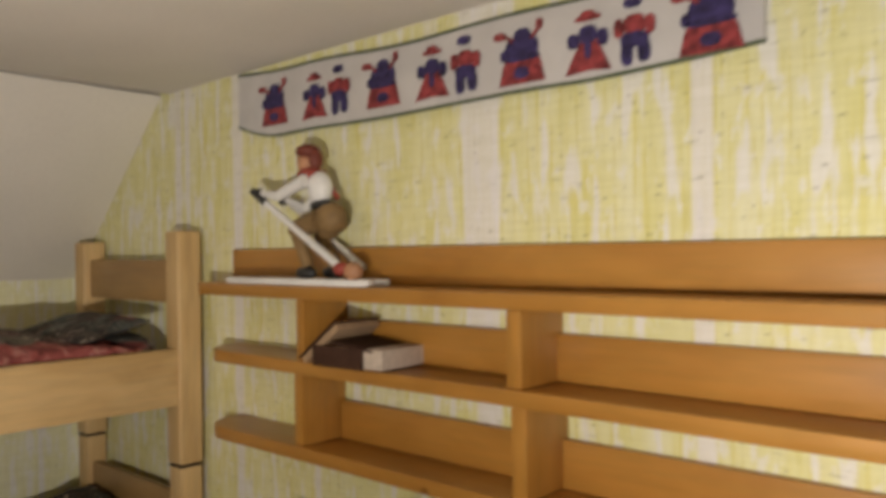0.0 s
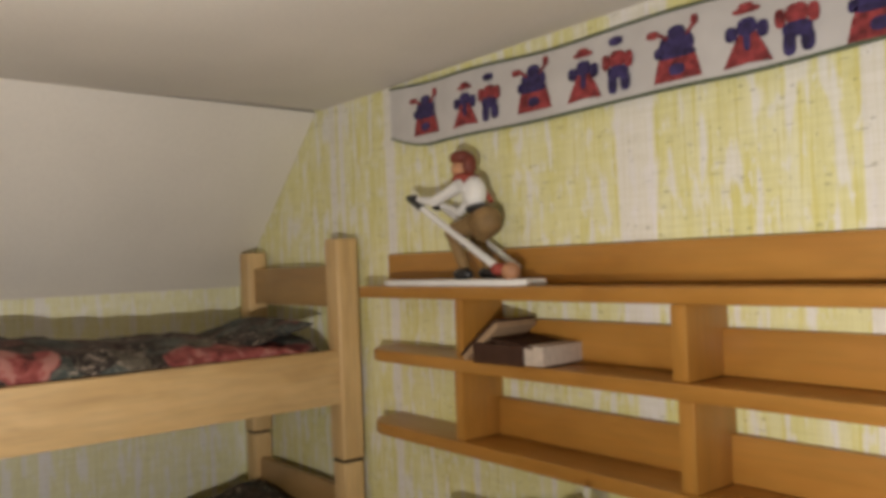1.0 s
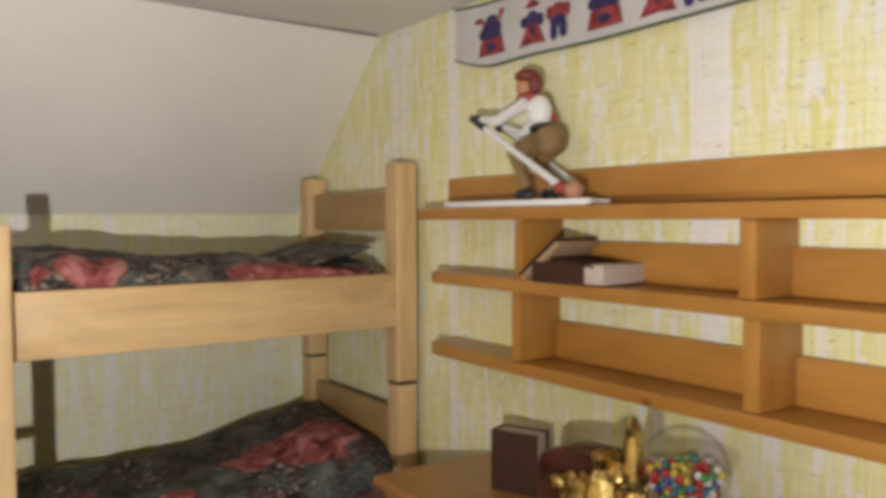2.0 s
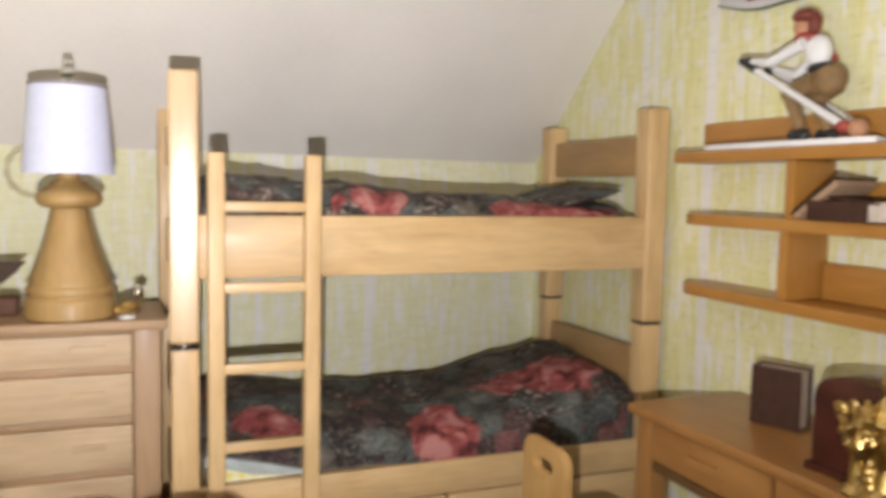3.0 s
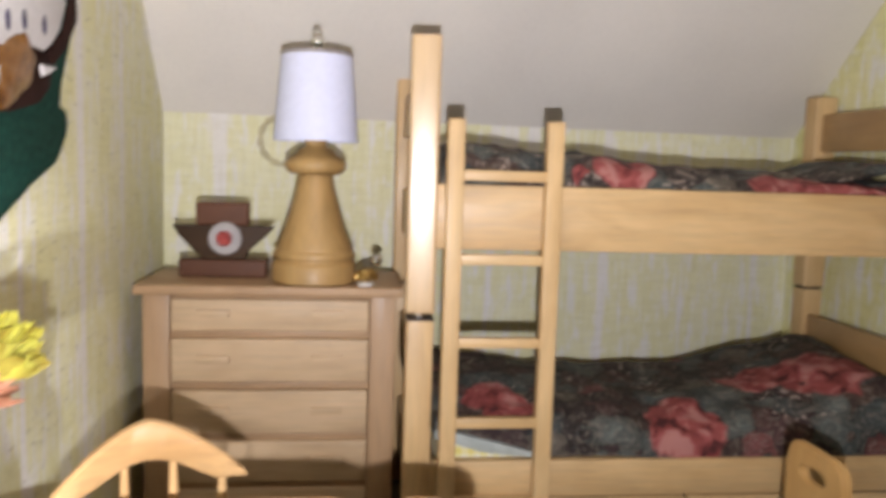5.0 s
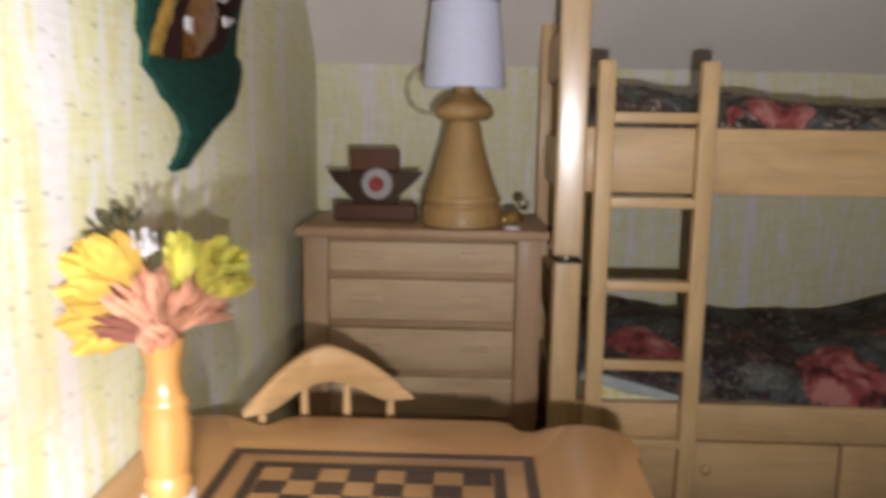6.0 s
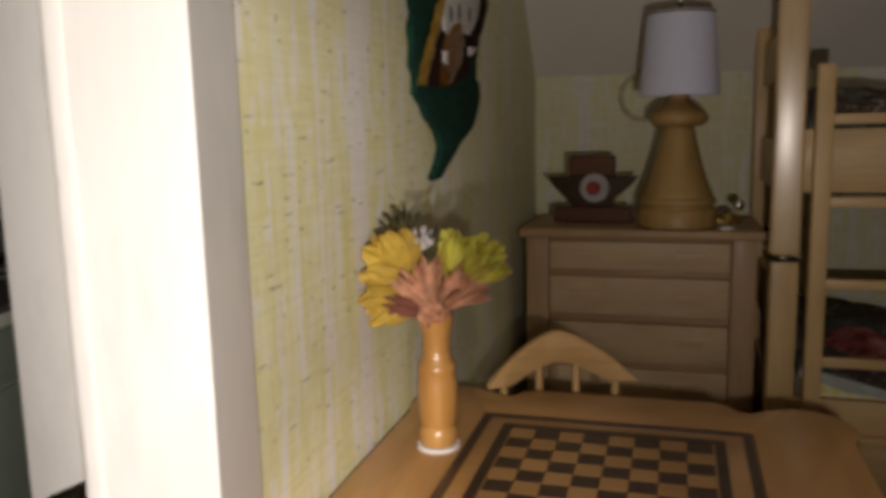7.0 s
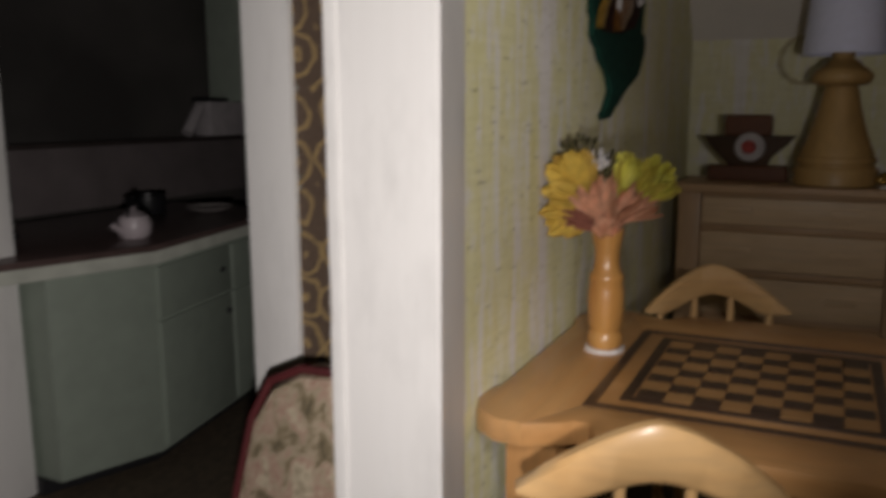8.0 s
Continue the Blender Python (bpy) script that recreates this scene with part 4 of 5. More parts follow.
def open_book():
    b = thing("open_book", (-1.465, 2.515, 1.4795), "brown book lying open face down on the shelf", "book", rz=3)
    left = blk(0, 0.20, -0.09, 0.10, 0, 0.022, 0.003)
    left.transform(Matrix.Translation((-0.055, 0, 0.0)) @ Matrix.Rotation(radians(-36), 4, "Y"))
    part("page_leaf", left, plain("tanned_pages", (0.34, 0.22, 0.13), 0.9, vary=0.15, scale=60), b, "tanned page block")
    lc = blk(-0.004, 0.205, -0.096, 0.106, 0.0225, 0.029, 0.002)
    lc.transform(Matrix.Translation((-0.055, 0, 0.0)) @ Matrix.Rotation(radians(-36), 4, "Y"))
    part("cover", lc, COVER, b)
    rc = blk(0, 0.185, -0.096, 0.106, 0, 0.008, 0.002)
    rc.transform(Matrix.Translation((0.075, 0, 0.074)) @ Matrix.Rotation(radians(6), 4, "Y"))
    part("cover", rc, COVER, b)
    rp = blk(0.0, 0.212, -0.094, 0.10, 0.004, 0.066, 0.006)
    rp.transform(Matrix.Translation((0.085, 0, 0)))
    part("page_block", rp, PAGES, b, "pale page block")
    part("cover", blk(0.0, 0.222, -0.104, -0.0955, 0.0, 0.066, 0.002), COVER, b)


open_book()


# ---- desk chair ----
def desk_chair():
    c = thing("desk_chair", (-1.70, 1.60, 0), "pale golden wooden desk chair with a slotted slab back", "chair")
    bm = bmesh.new()
    outline, hole = [], []
    N = 40
    for k in range(N):
        a = 2 * math.pi * k / N
        ca, sa = math.cos(a), math.sin(a)
        outline.append((0.145 * math.copysign(abs(ca) ** 0.35, ca), 0.585 + 0.155 * math.copysign(abs(sa) ** 0.4, sa)))
        hole.append((0.058 * math.copysign(abs(ca) ** 0.8, ca), 0.660 + 0.022 * math.copysign(abs(sa) ** 0.8, sa)))
    rings = []
    for pts, y in ((outline, -0.016), (outline, 0.016), (hole, 0.016), (hole, -0.016)):
        rings.append([bm.verts.new((p[0], y, p[1])) for p in pts])
    for i in range(4):
        a, b = rings[i], rings[(i + 1) % 4]
        for k in range(N):
            bm.faces.new((a[k], a[(k + 1) % N], b[(k + 1) % N], b[k]))
    bmesh.ops.recalc_face_normals(bm, faces=bm.faces)
    rim = [e for e in bm.edges if abs(e.verts[0].co.y - e.verts[1].co.y) < 1e-6 and any(len(f.verts) for f in e.link_faces) and abs(e.link_faces[0].normal.dot(e.link_faces[1].normal)) < 0.4]
    bmesh.ops.bevel(bm, geom=rim, offset=0.008, segments=2, affect="EDGES")
    part("back_slab", bm, SLAB["z"], c)
    part("seat", blk(-0.17, 0.17, -0.03, 0.32, 0.40, 0.435, 0.012, 3), SLAB["x"], c)
    for x in (-0.14, 0.14):
        for y in (0.0, 0.29):
            part("leg", blk(x - 0.02, x + 0.02, y - 0.02, y + 0.02, 0, 0.40, 0.006), SLAB["z"], c)


desk_chair()


# ---- chest of drawers and what stands on it ----
def chest():
    c = thing("chest_of_drawers", (-2.70, -0.03, 0), "pale pinkish birch chest of drawers with inset pulls", "chest")
    D = 0.45
    part("chest_top", blk(-D - 0.01, 0.04, -0.50, 0.50, 1.002, 1.040, 0.010, 3), CHEST["y"], c)
    for y in (-0.475, 0.375):
        part("stile", blk(-0.05, 0.0, y, y + 0.10, 0.0, 1.0015, 0.008), CHEST["z"], c)
    part("side", blk(-D, -0.051, -0.470, -0.445, 0, 1.0015, 0.004), CHEST["x"], c)
    part("side", blk(-D, -0.051, 0.445, 0.470, 0, 1.0015, 0.004), CHEST["x"], c)
    part("back", blk(-D - 0.001, -D + 0.015, -0.444, 0.444, 0, 1.0, 0.002), CHEST["z"], c)
    for z in (0.998, 0.845, 0.645, 0.443, 0.25, 0.05):
        part("rail", blk(-0.07, -0.018, -0.3745, 0.3745, z - 0.0135, z + 0.0135, 0.004), CHEST["y"], c)
    for z0, z1 in ((0.860, 0.984), (0.662, 0.830), (0.458, 0.628), (0.264, 0.428), (0.064, 0.236)):
        d = part("drawer", blk(-0.10, -0.002, -0.372, 0.372, z0, z1, 0.007, 3), DRAWER, c)
        m = (z0 + z1) / 2 + 0.01
        for y in (-0.215, 0.215):
            part("pull", prism([(y - 0.06, m - 0.016), (y + 0.06, m - 0.016), (y + 0.06, m + 0.012), (y - 0.06, m + 0.012)], -0.003, 0.014, "x", 0.004), DRAWER, d)


chest()


def table_lamp():
    l = thing("table_lamp", (-2.81, 0.125, 1.041), "turned beech table lamp with a white shade", "table lamp")
    part("lamp_base", lathe([(0.152, 0.0), (0.163, 0.008), (0.164, 0.070), (0.158, 0.080), (0.149, 0.086), (0.149, 0.094), (0.156, 0.100), (0.158, 0.112), (0.153, 0.124), (0.145, 0.130), (0.144, 0.140), (0.132, 0.168), (0.114, 0.218), (0.099, 0.268), (0.085, 0.320), (0.073, 0.370), (0.066, 0.412), (0.064, 0.418)], 40), LAMPW, l)
    part("collar", lathe([(0.066, 0.419), (0.092, 0.422), (0.112, 0.434), (0.119, 0.450), (0.116, 0.468), (0.104, 0.484), (0.086, 0.496), (0.070, 0.508), (0.062, 0.520), (0.046, 0.524), (0.040, 0.534), (0.044, 0.548), (0.038, 0.560), (0.020, 0.566)], 36), LAMPW, l)
    n, rs = 48, []
    bm = bmesh.new()
    for r, z in ((0.164, 0.548), (0.135, 0.878), (0.130, 0.878), (0.159, 0.548)):
        rs.append([bm.verts.new((r * math.cos(2 * math.pi * k / n), r * math.sin(2 * math.pi * k / n), z)) for k in range(n)])
    for i in range(4):
        for k in range(n):
            bm.faces.new((rs[i][k], rs[i][(k + 1) % n], rs[(i + 1) % 4][(k + 1) % n], rs[(i + 1) % 4][k]))
    bmesh.ops.recalc_face_normals(bm, faces=bm.faces)
    sh = part("shade", bm, SHADE, l, "white paper shade")
    part("shade_rim", lathe([(0.1370, 0.872), (0.1370, 0.885), (0.1285, 0.885), (0.1285, 0.872)], 48), plain("grey_rim", (0.28, 0.25, 0.25), 0.6), sh, "grey top rim")
    part("rod", rod((0, 0, 0.55), (0, 0, 0.895), 0.008), NICKEL, l)
    part("finial", merged(ball((0, 0, 0.928), 0.024), rod((0, 0, 0.880), (0, 0, 0.910), 0.016), ball((0, 0, 0.960), 0.018)), NICKEL, l, "polished nickel finial")


table_lamp()


def toy():
    t = thing("wooden_toy", (-2.93, -0.238, 1.041), "dark walnut toy with a white and red roundel", "toy")
    part("base", blk(-0.05, 0.05, -0.172, 0.172, 0.0, 0.070, 0.012, 3), MAHOG, t)
    part("body", prism([(-0.20, 0.205), (0.20, 0.205), (0.165, 0.165), (0.10, 0.108), (0.085, 0.071), (-0.085, 0.071), (-0.12, 0.108), (-0.175, 0.165)], -0.035, 0.035, "x", 0.008), WALNUT, t)
    part("upper_block", blk(-0.035, 0.035, -0.108, 0.098, 0.206, 0.298, 0.014, 3), MAHOG, t)
    disc = lathe([(0.064, 0), (0.066, 0.006), (0.061, 0.014)], 32)
    disc.transform(Matrix.Translation((0.035, 0.008, 0.155)) @ Matrix.Rotation(radians(90), 4, "Y"))
    part("roundel", disc, plain("grey_enamel_ring", (0.34, 0.32, 0.32), 0.6), t, "white enamel roundel")
    hub = lathe([(0.032, 0.0), (0.026, 0.008)], 20)
    hub.transform(Matrix.Translation((0.0495, 0.004, 0.155)) @ Matrix.Rotation(radians(90), 4, "Y"))
    part("hub", hub, plain("dull_red", (0.30, 0.035, 0.028), 0.7, vary=0.4, scale=60), t, "red centre")


toy()


def trinket():
    t = thing("trinket", (-2.72, 0.325, 1.041), "small gold trinket with a glass bead", "trinket")
    part("foot", lathe([(0.03, 0.0), (0.032, 0.008), (0.012, 0.016)], 20), WHITE, t)
    part("body", merged(crumple(ball((-0.005, -0.005, 0.038), 0.025, (1, 1, 1.2)), 0.007, 2), crumple(ball((0.012, 0.020, 0.05), 0.020), 0.006, 4), ball((0.005, -0.032, 0.035), 0.018), ball((0.0, 0.035, 0.035), 0.016)), GOLD, t)
    part("bead", ball((0.0, 0.042, 0.098), 0.023), NICKEL, t, "mirror-bright bead")


trinket()


def shell():
    """A pale curled shell standing behind the lamp."""
    bm = bmesh.new()
    rows = []
    for i in range(13):
        t_ = i / 12
        rows.append([])
        for j in range(9):
            q = -1 + 2 * j / 8
            w = 0.055 * (0.25 + 0.75 * math.sin(math.pi * min(1, t_ * 0.62 + 0.12)))
            rows[-1].append(bm.verts.new((0.02 * math.cos(q * 1.4) + 0.01 * t_, -0.055 + 0.11 * t_ + 0.25 * w * q, 0.012 + 0.13 * t_ ** 1.4 + w * (q + 1) * 0.55 * (1 - 0.5 * t_))))
    for p, q in zip(rows, rows[1:]):
        for k in range(8):
            bm.faces.new((p[k], p[k + 1], q[k + 1], q[k]))
    bmesh.ops.solidify(bm, geom=bm.faces[:], thickness=0.008)
    low = min(v.co.z for v in bm.verts)
    for v in bm.verts:
        v.co.z -= low
    return thing("shell", (-2.98, -0.03, 1.041), "small pale curled shell behind the lamp", "shell", bm=bm, material=plain("pale_shell", (0.62, 0.52, 0.40), 0.5))


shell()


def wall_hoop():
    """A small braided ring hung on the knee wall behind the lamp."""
    bm = bmesh.new()
    n, m = 48, 8
    rings = []
    for i in range(n):
        a = 2 * math.pi * i / n
        r = 0.012 + 0.003 * math.sin(a * 12)
        rings.append([bm.verts.new((r * math.cos(b), (0.112 + r * math.sin(b)) * math.cos(a), (0.112 + r * math.sin(b)) * math.sin(a))) for b in [2 * math.pi * k / m for k in range(m)]])
    for i in range(n):
        p, q = rings[i], rings[(i + 1) % n]
        for k in range(m):
            bm.faces.new((p[k], p[(k + 1) % m], q[(k + 1) % m], q[k]))
    bmesh.ops.recalc_face_normals(bm, faces=bm.faces)
    return thing("wall_hoop", (-3.435, -0.045, 1.605), "pale straw ring hung on the knee wall", "ornament", bm=bm, material=plain("pale_straw", (0.52, 0.47, 0.30), 0.8))


wall_hoop()


# ---- felt hanging on the partition ----
def hanging():
    h = thing("wall_hanging", (-1.535, SY - 0.030, 1.335), "dark green felt leaf hanging with gold braid and bronze medallion", "wall hanging")
    pts = [(0.046, -0.005), (-0.015, 0.005), (-0.081, 0.032), (-0.16, 0.063), (-0.24, 0.092), (-0.324, 0.123), (-0.417, 0.152), (-0.463, 0.186), (-0.504, 0.228), (-0.52, 0.265), (-0.508, 0.294), (-0.453, 0.309), (-0.479, 0.376), (-0.551, 0.489), (-0.602, 0.613), (-0.581, 0.736), (-0.437, 0.86), (-0.19, 0.901), (0.036, 0.819),
           (0.16, 0.695), (0.206, 0.572), (0.219, 0.481), (0.203, 0.448), (0.232, 0.414), (0.213, 0.366), (0.227, 0.316), (0.197, 0.289), (0.204, 0.242), (0.165, 0.224), (0.141, 0.21), (0.096, 0.175), (0.055, 0.162), (0.022, 0.138), (-0.01, 0.117), (-0.024, 0.092), (-0.003, 0.067), (0.016, 0.04), (0.046, 0.024), (0.072, 0.007)]
    leaf = prism(pts, 0.012, 0.036, "y", 0.008)
    smooth_noise(leaf, 0.005, 26, 3)
    part("leaf", leaf, FELT, h)
    def foil(name, lo, hi, y, material, label, seed):
        """A crumpled foil strip: lo and hi are its two edges from end to end, matched point by point."""
        bm, rows = bmesh.new(), []
        n, m = 22, 6
        def along(line, s):
            k = min(int(s * (len(line) - 1)), len(line) - 2)
            f = s * (len(line) - 1) - k
            return Vector(line[k]).lerp(Vector(line[k + 1]), f)
        for i in range(n + 1):
            p, q = along(lo, i / n), along(hi, i / n)
            rows.append([])
            for j in range(m + 1):
                c = p.lerp(q, j / m)
                lift = 0.014 * math.sin(math.pi * j / m) + 0.008 * noise.noise(Vector((c.x * 26 + seed, c.y * 30, seed)))
                rows[-1].append(bm.verts.new((c.x, y + lift, c.y)))
        for p, q in zip(rows, rows[1:]):
            for k in range(m):
                bm.faces.new((p[k], p[k + 1], q[k + 1], q[k]))
        bmesh.ops.recalc_face_normals(bm, faces=bm.faces)
        if sum(f.normal.y for f in bm.faces) < 0:
            bmesh.ops.reverse_faces(bm, faces=bm.faces)
        bmesh.ops.solidify(bm, geom=bm.faces[:], thickness=0.004)
        part(name, bm, material, h, label)
    foil("braid", [(0.226, 0.263), (0.215, 0.290), (0.168, 0.353), (0.104, 0.420), (0.030, 0.50), (-0.02, 0.56)], [(0.170, 0.259), (0.134, 0.314), (0.079, 0.374), (0.023, 0.428), (-0.035, 0.51), (-0.07, 0.57)], 0.046, FOIL, "crumpled gold foil braid", 2.0)
    velvet = plain("brown_velvet", (0.028, 0.010, 0.007), 0.9, vary=0.3)
    velvet.node_tree.nodes["Principled BSDF"].inputs["Specular IOR Level"].default_value = 0.15
    part("pouch", prism([(0.165, 0.262), (0.05, 0.263), (-0.10, 0.272), (-0.281, 0.305), (-0.354, 0.350), (-0.385, 0.42), (-0.44, 0.52), (-0.42, 0.60), (-0.10, 0.60), (0.0, 0.45), (0.079, 0.374), (0.134, 0.314)], 0.0365, 0.046, "y", 0.005), velvet, h, "dark maroon velvet pouch")
    foil("medallion", [(0.030, 0.266), (0.020, 0.325), (-0.005, 0.372), (-0.03, 0.412), (-0.085, 0.445), (-0.140, 0.462)], [(-0.085, 0.283), (-0.121, 0.298), (-0.195, 0.330), (-0.240, 0.365), (-0.256, 0.417), (-0.165, 0.462)], 0.048, BRONZE, "crumpled bronze foil medallion", 7.0)
    # white lattice with pointed feet, three upright slots let into it, and a maroon strap beside it
    part("lattice", prism([(-0.004, 0.425), (-0.040, 0.418), (-0.062, 0.432), (-0.110, 0.452), (-0.150, 0.458), (-0.190, 0.448), (-0.230, 0.440), (-0.290, 0.438), (-0.345, 0.465), (-0.399, 0.505), (-0.45, 0.58), (-0.43, 0.70), (-0.04, 0.70), (-0.010, 0.56), (0.006, 0.48)], 0.0465, 0.058, "y", 0.005), LINEN, h, "white lattice")
    for x, z in ((-0.066, 0.478), (-0.162, 0.494), (-0.290, 0.502)):
        part("lattice_slot", ball((x, 0.0555, z), 0.030, (0.62, 0.16, 1.05), 2), BLUEYARN, h, "dark slot")
    part("strap", prism([(-0.272, 0.420), (-0.322, 0.408), (-0.420, 0.464), (-0.505, 0.549), (-0.50, 0.62), (-0.46, 0.60), (-0.405, 0.508), (-0.350, 0.462)], 0.0605, 0.070, "y", 0.004), velvet, h, "dark maroon strap")
    part("tassel", prism([(0.046, 0.364), (0.008, 0.367), (0.018, 0.326), (0.052, 0.334)], 0.0605, 0.070, "y", 0.004), LINEN, h, "white tassel")
    part("tassel", prism([(-0.236, 0.397), (-0.342, 0.402), (-0.300, 0.384), (-0.250, 0.370)], 0.0605, 0.070, "y", 0.004), LINEN, h, "white tassel")


hanging()


# ---- games table, its chairs, the vase ----
def games_table():
    t = thing("games_table", (-0.885, -0.005, 0), "maple games table with an inlaid chessboard and scalloped corners", "table")
    X, Y, Z = 0.508, 0.553, 0.75
    quarter = [(X, 0.0), (X, 0.24), (X - 0.02, 0.27), (X - 0.060, 0.295), (X - 0.062, 0.325), (X - 0.035, 0.36), (X - 0.006, 0.42), (X - 0.012, 0.48), (X - 0.05, Y - 0.02), (X - 0.11, Y), (X - 0.16, Y), (X - 0.19, Y - 0.004), (X - 0.205, Y - 0.014), (X - 0.24, Y - 0.016)]
    pts = [(x, y) for x, y in quarter] + [(-x, y) for x, y in reversed(quarter)]
    pts += [(-x, -y) for x, y in quarter[1:]] + [(x, -y) for x, y in reversed(quarter[1:])]
    cx, cy, h = 0.002, -0.012, 0.327
    # four mitred boards round a square panel
    along = lambda q, sx, sy: [(sx * x - 0.02, sy * y) for x, y in q]
    near, side = quarter[:7], quarter[6:]
    boards = ((along(near[::-1], 1, -1)[:-1] + along(near, 1, 1), (h, h), (h, -h), "y"),
              (along(side, 1, 1) + along(side[::-1], -1, 1), (-h, h), (h, h), "x"),
              (along(near[::-1], -1, 1)[:-1] + along(near, -1, -1), (-h, -h), (-h, h), "y"),
              (along(side, -1, -1) + along(side[::-1], 1, -1), (h, -h), (-h, -h), "x"))
    for edge, a, b, grain in boards:
        part("top_board", prism(edge + [(a[0] + cx, a[1] + cy), (b[0] + cx, b[1] + cy)], Z - 0.05, Z, "z", 0.004), TABLE[grain], t)
    part("top_panel", blk(cx - h + 0.0005, cx + h - 0.0005, cy - h + 0.0005, cy + h - 0.0005, Z - 0.045, Z - 0.0015, 0.001), TABLE["y"], t)
    def ring(half, w, mat_, name):
        bm = merged(*[blk(*b, Z - 0.004, Z + 0.0015, 0) for b in ((-half, half, half - w, half), (-half, half, -half, -half + w), (half - w, half, -half + w, half - w), (-half, -half + w, -half + w, half - w))])
        return part(name, bm, mat_, t, "dark walnut inlay line", at=(cx, cy, 0))
    ring(0.325, 0.022, INLAY, "inlay_border")
    ring(0.262, 0.024, INLAY, "inlay_border")
    s = 0.0585
    light = mesh_of("square", blk(-s / 2 + 0.0006, s / 2 - 0.0006, -s / 2 + 0.0006, s / 2 - 0.0006, Z - 0.003, Z + 0.002, 0.0008, 1), MAPLE)
    dark = mesh_of("square", blk(-s / 2 + 0.0006, s / 2 - 0.0006, -s / 2 + 0.0006, s / 2 - 0.0006, Z - 0.003, Z + 0.002, 0.0008, 1), INLAY)
    for i in range(8):
        for j in range(8):
            part("square", dark if (i + j) % 2 else light, None, t, at=(cx + (i - 3.5) * s, cy + (j - 3.5) * s, 0))
    part("apron", merged(blk(-0.36, 0.36, 0.34, 0.37, Z - 0.13, Z - 0.052, 0.006), blk(-0.36, 0.36, -0.37, -0.34, Z - 0.13, Z - 0.052, 0.006), blk(0.33, 0.36, -0.339, 0.339, Z - 0.13, Z - 0.052, 0.006), blk(-0.36, -0.33, -0.339, 0.339, Z - 0.13, Z - 0.052, 0.006)), TABLE["x"], t)
    for x in (-0.385, 0.365):
        for y in (-0.42, 0.42):
            part("leg", merged(lathe([(0.025, 0), (0.03, 0.05), (0.024, 0.12), (0.045, 0.36), (0.035, 0.47), (0.05, 0.50)], 20, (x, y)), blk(x - 0.055, x + 0.055, y - 0.055, y + 0.055, 0.50, Z - 0.0505, 0.008)), TABLE["z"], t)


games_table()


def table_chair(at, rz, label):
    """Seat towards +x; an arched crest on spindles behind it."""
    c = thing("table_chair", at, label, "chair", "chairs at the games table", rz)
    W = 0.215
    n = 28
    bm = bmesh.new()
    cols = []
    for i in range(n + 1):
        u = -1 + 2 * i / n
        y = W * u
        hi = 0.774 + 0.122 * (0.6 * math.cos(u * math.pi / 2) ** 1.15 + 0.4 * (1.03 - math.sqrt(u * u + 0.004))) - 0.012 * (abs(u) ** 8)
        lo = 0.742 + 0.060 * math.cos(min(1.0, abs(u) * 1.35) * math.pi / 2) ** 1.4 + 0.008 * abs(u) ** 6
        x = 0.055 * u * u - 0.03
        tip = 1 - 0.35 * abs(u) ** 10
        mid = (hi + lo) / 2
        h = (hi - lo) / 2 * tip
        cols.append([bm.verts.new((x + dx, y, mid + dz * h)) for dx, dz in ((-0.020, -0.8), (-0.014, -1), (0.012, -1), (0.018, -0.8), (0.018, 0.75), (0.010, 1), (-0.012, 1), (-0.020, 0.75))])
    for a, b in zip(cols, cols[1:]):
        for k in range(8):
            bm.faces.new((a[k], a[(k + 1) % 8], b[(k + 1) % 8], b[k]))
    bm.faces.new(cols[0])
    bm.faces.new(cols[-1])
    bmesh.ops.recalc_face_normals(bm, faces=bm.faces)
    part("crest_rail", bm, CHAIRW["y"], c)
    for y in (-0.165, -0.055, 0.055, 0.165):
        u = y / W
        top = 0.77 if abs(y) > 0.1 else 0.80
        part("spindle", lathe([(0.012, 0.45), (0.016, 0.52), (0.010, 0.60), (0.013, 0.68), (0.009, top)], 12, (0.055 * u * u - 0.03, y)), CHAIRW["z"], c)
    seat = prism([(-0.05, -0.17), (0.05, -0.20), (0.25, -0.205), (0.34, -0.16), (0.36, 0.0), (0.34, 0.16), (0.25, 0.205), (0.05, 0.20), (-0.05, 0.17)], 0.425, 0.455, "z", 0.010)
    part("seat", seat, CHAIRW["x"], c)
    for x, y in ((0.0, -0.13), (0.0, 0.13), (0.28, -0.14), (0.28, 0.14)):
        part("leg", rod((x * 1.15 - 0.02, y * 1.2, 0), (x, y, 0.426), 0.014, 12, 0.018), CHAIRW["z"], c)
    for y in (-0.14, 0.14):
        part("stretcher", rod((0.0, y * 1.1, 0.17), (0.29, y * 1.1, 0.17), 0.010), CHAIRW["x"], c)
    return c


table_chair((-1.50, -0.190, 0), 22, "pale beech chair with an arched crest, pushed to the games table")
table_chair((-0.185, -0.125, 0), 201, "pale beech chair with an arched crest and spindles, table pulled close")


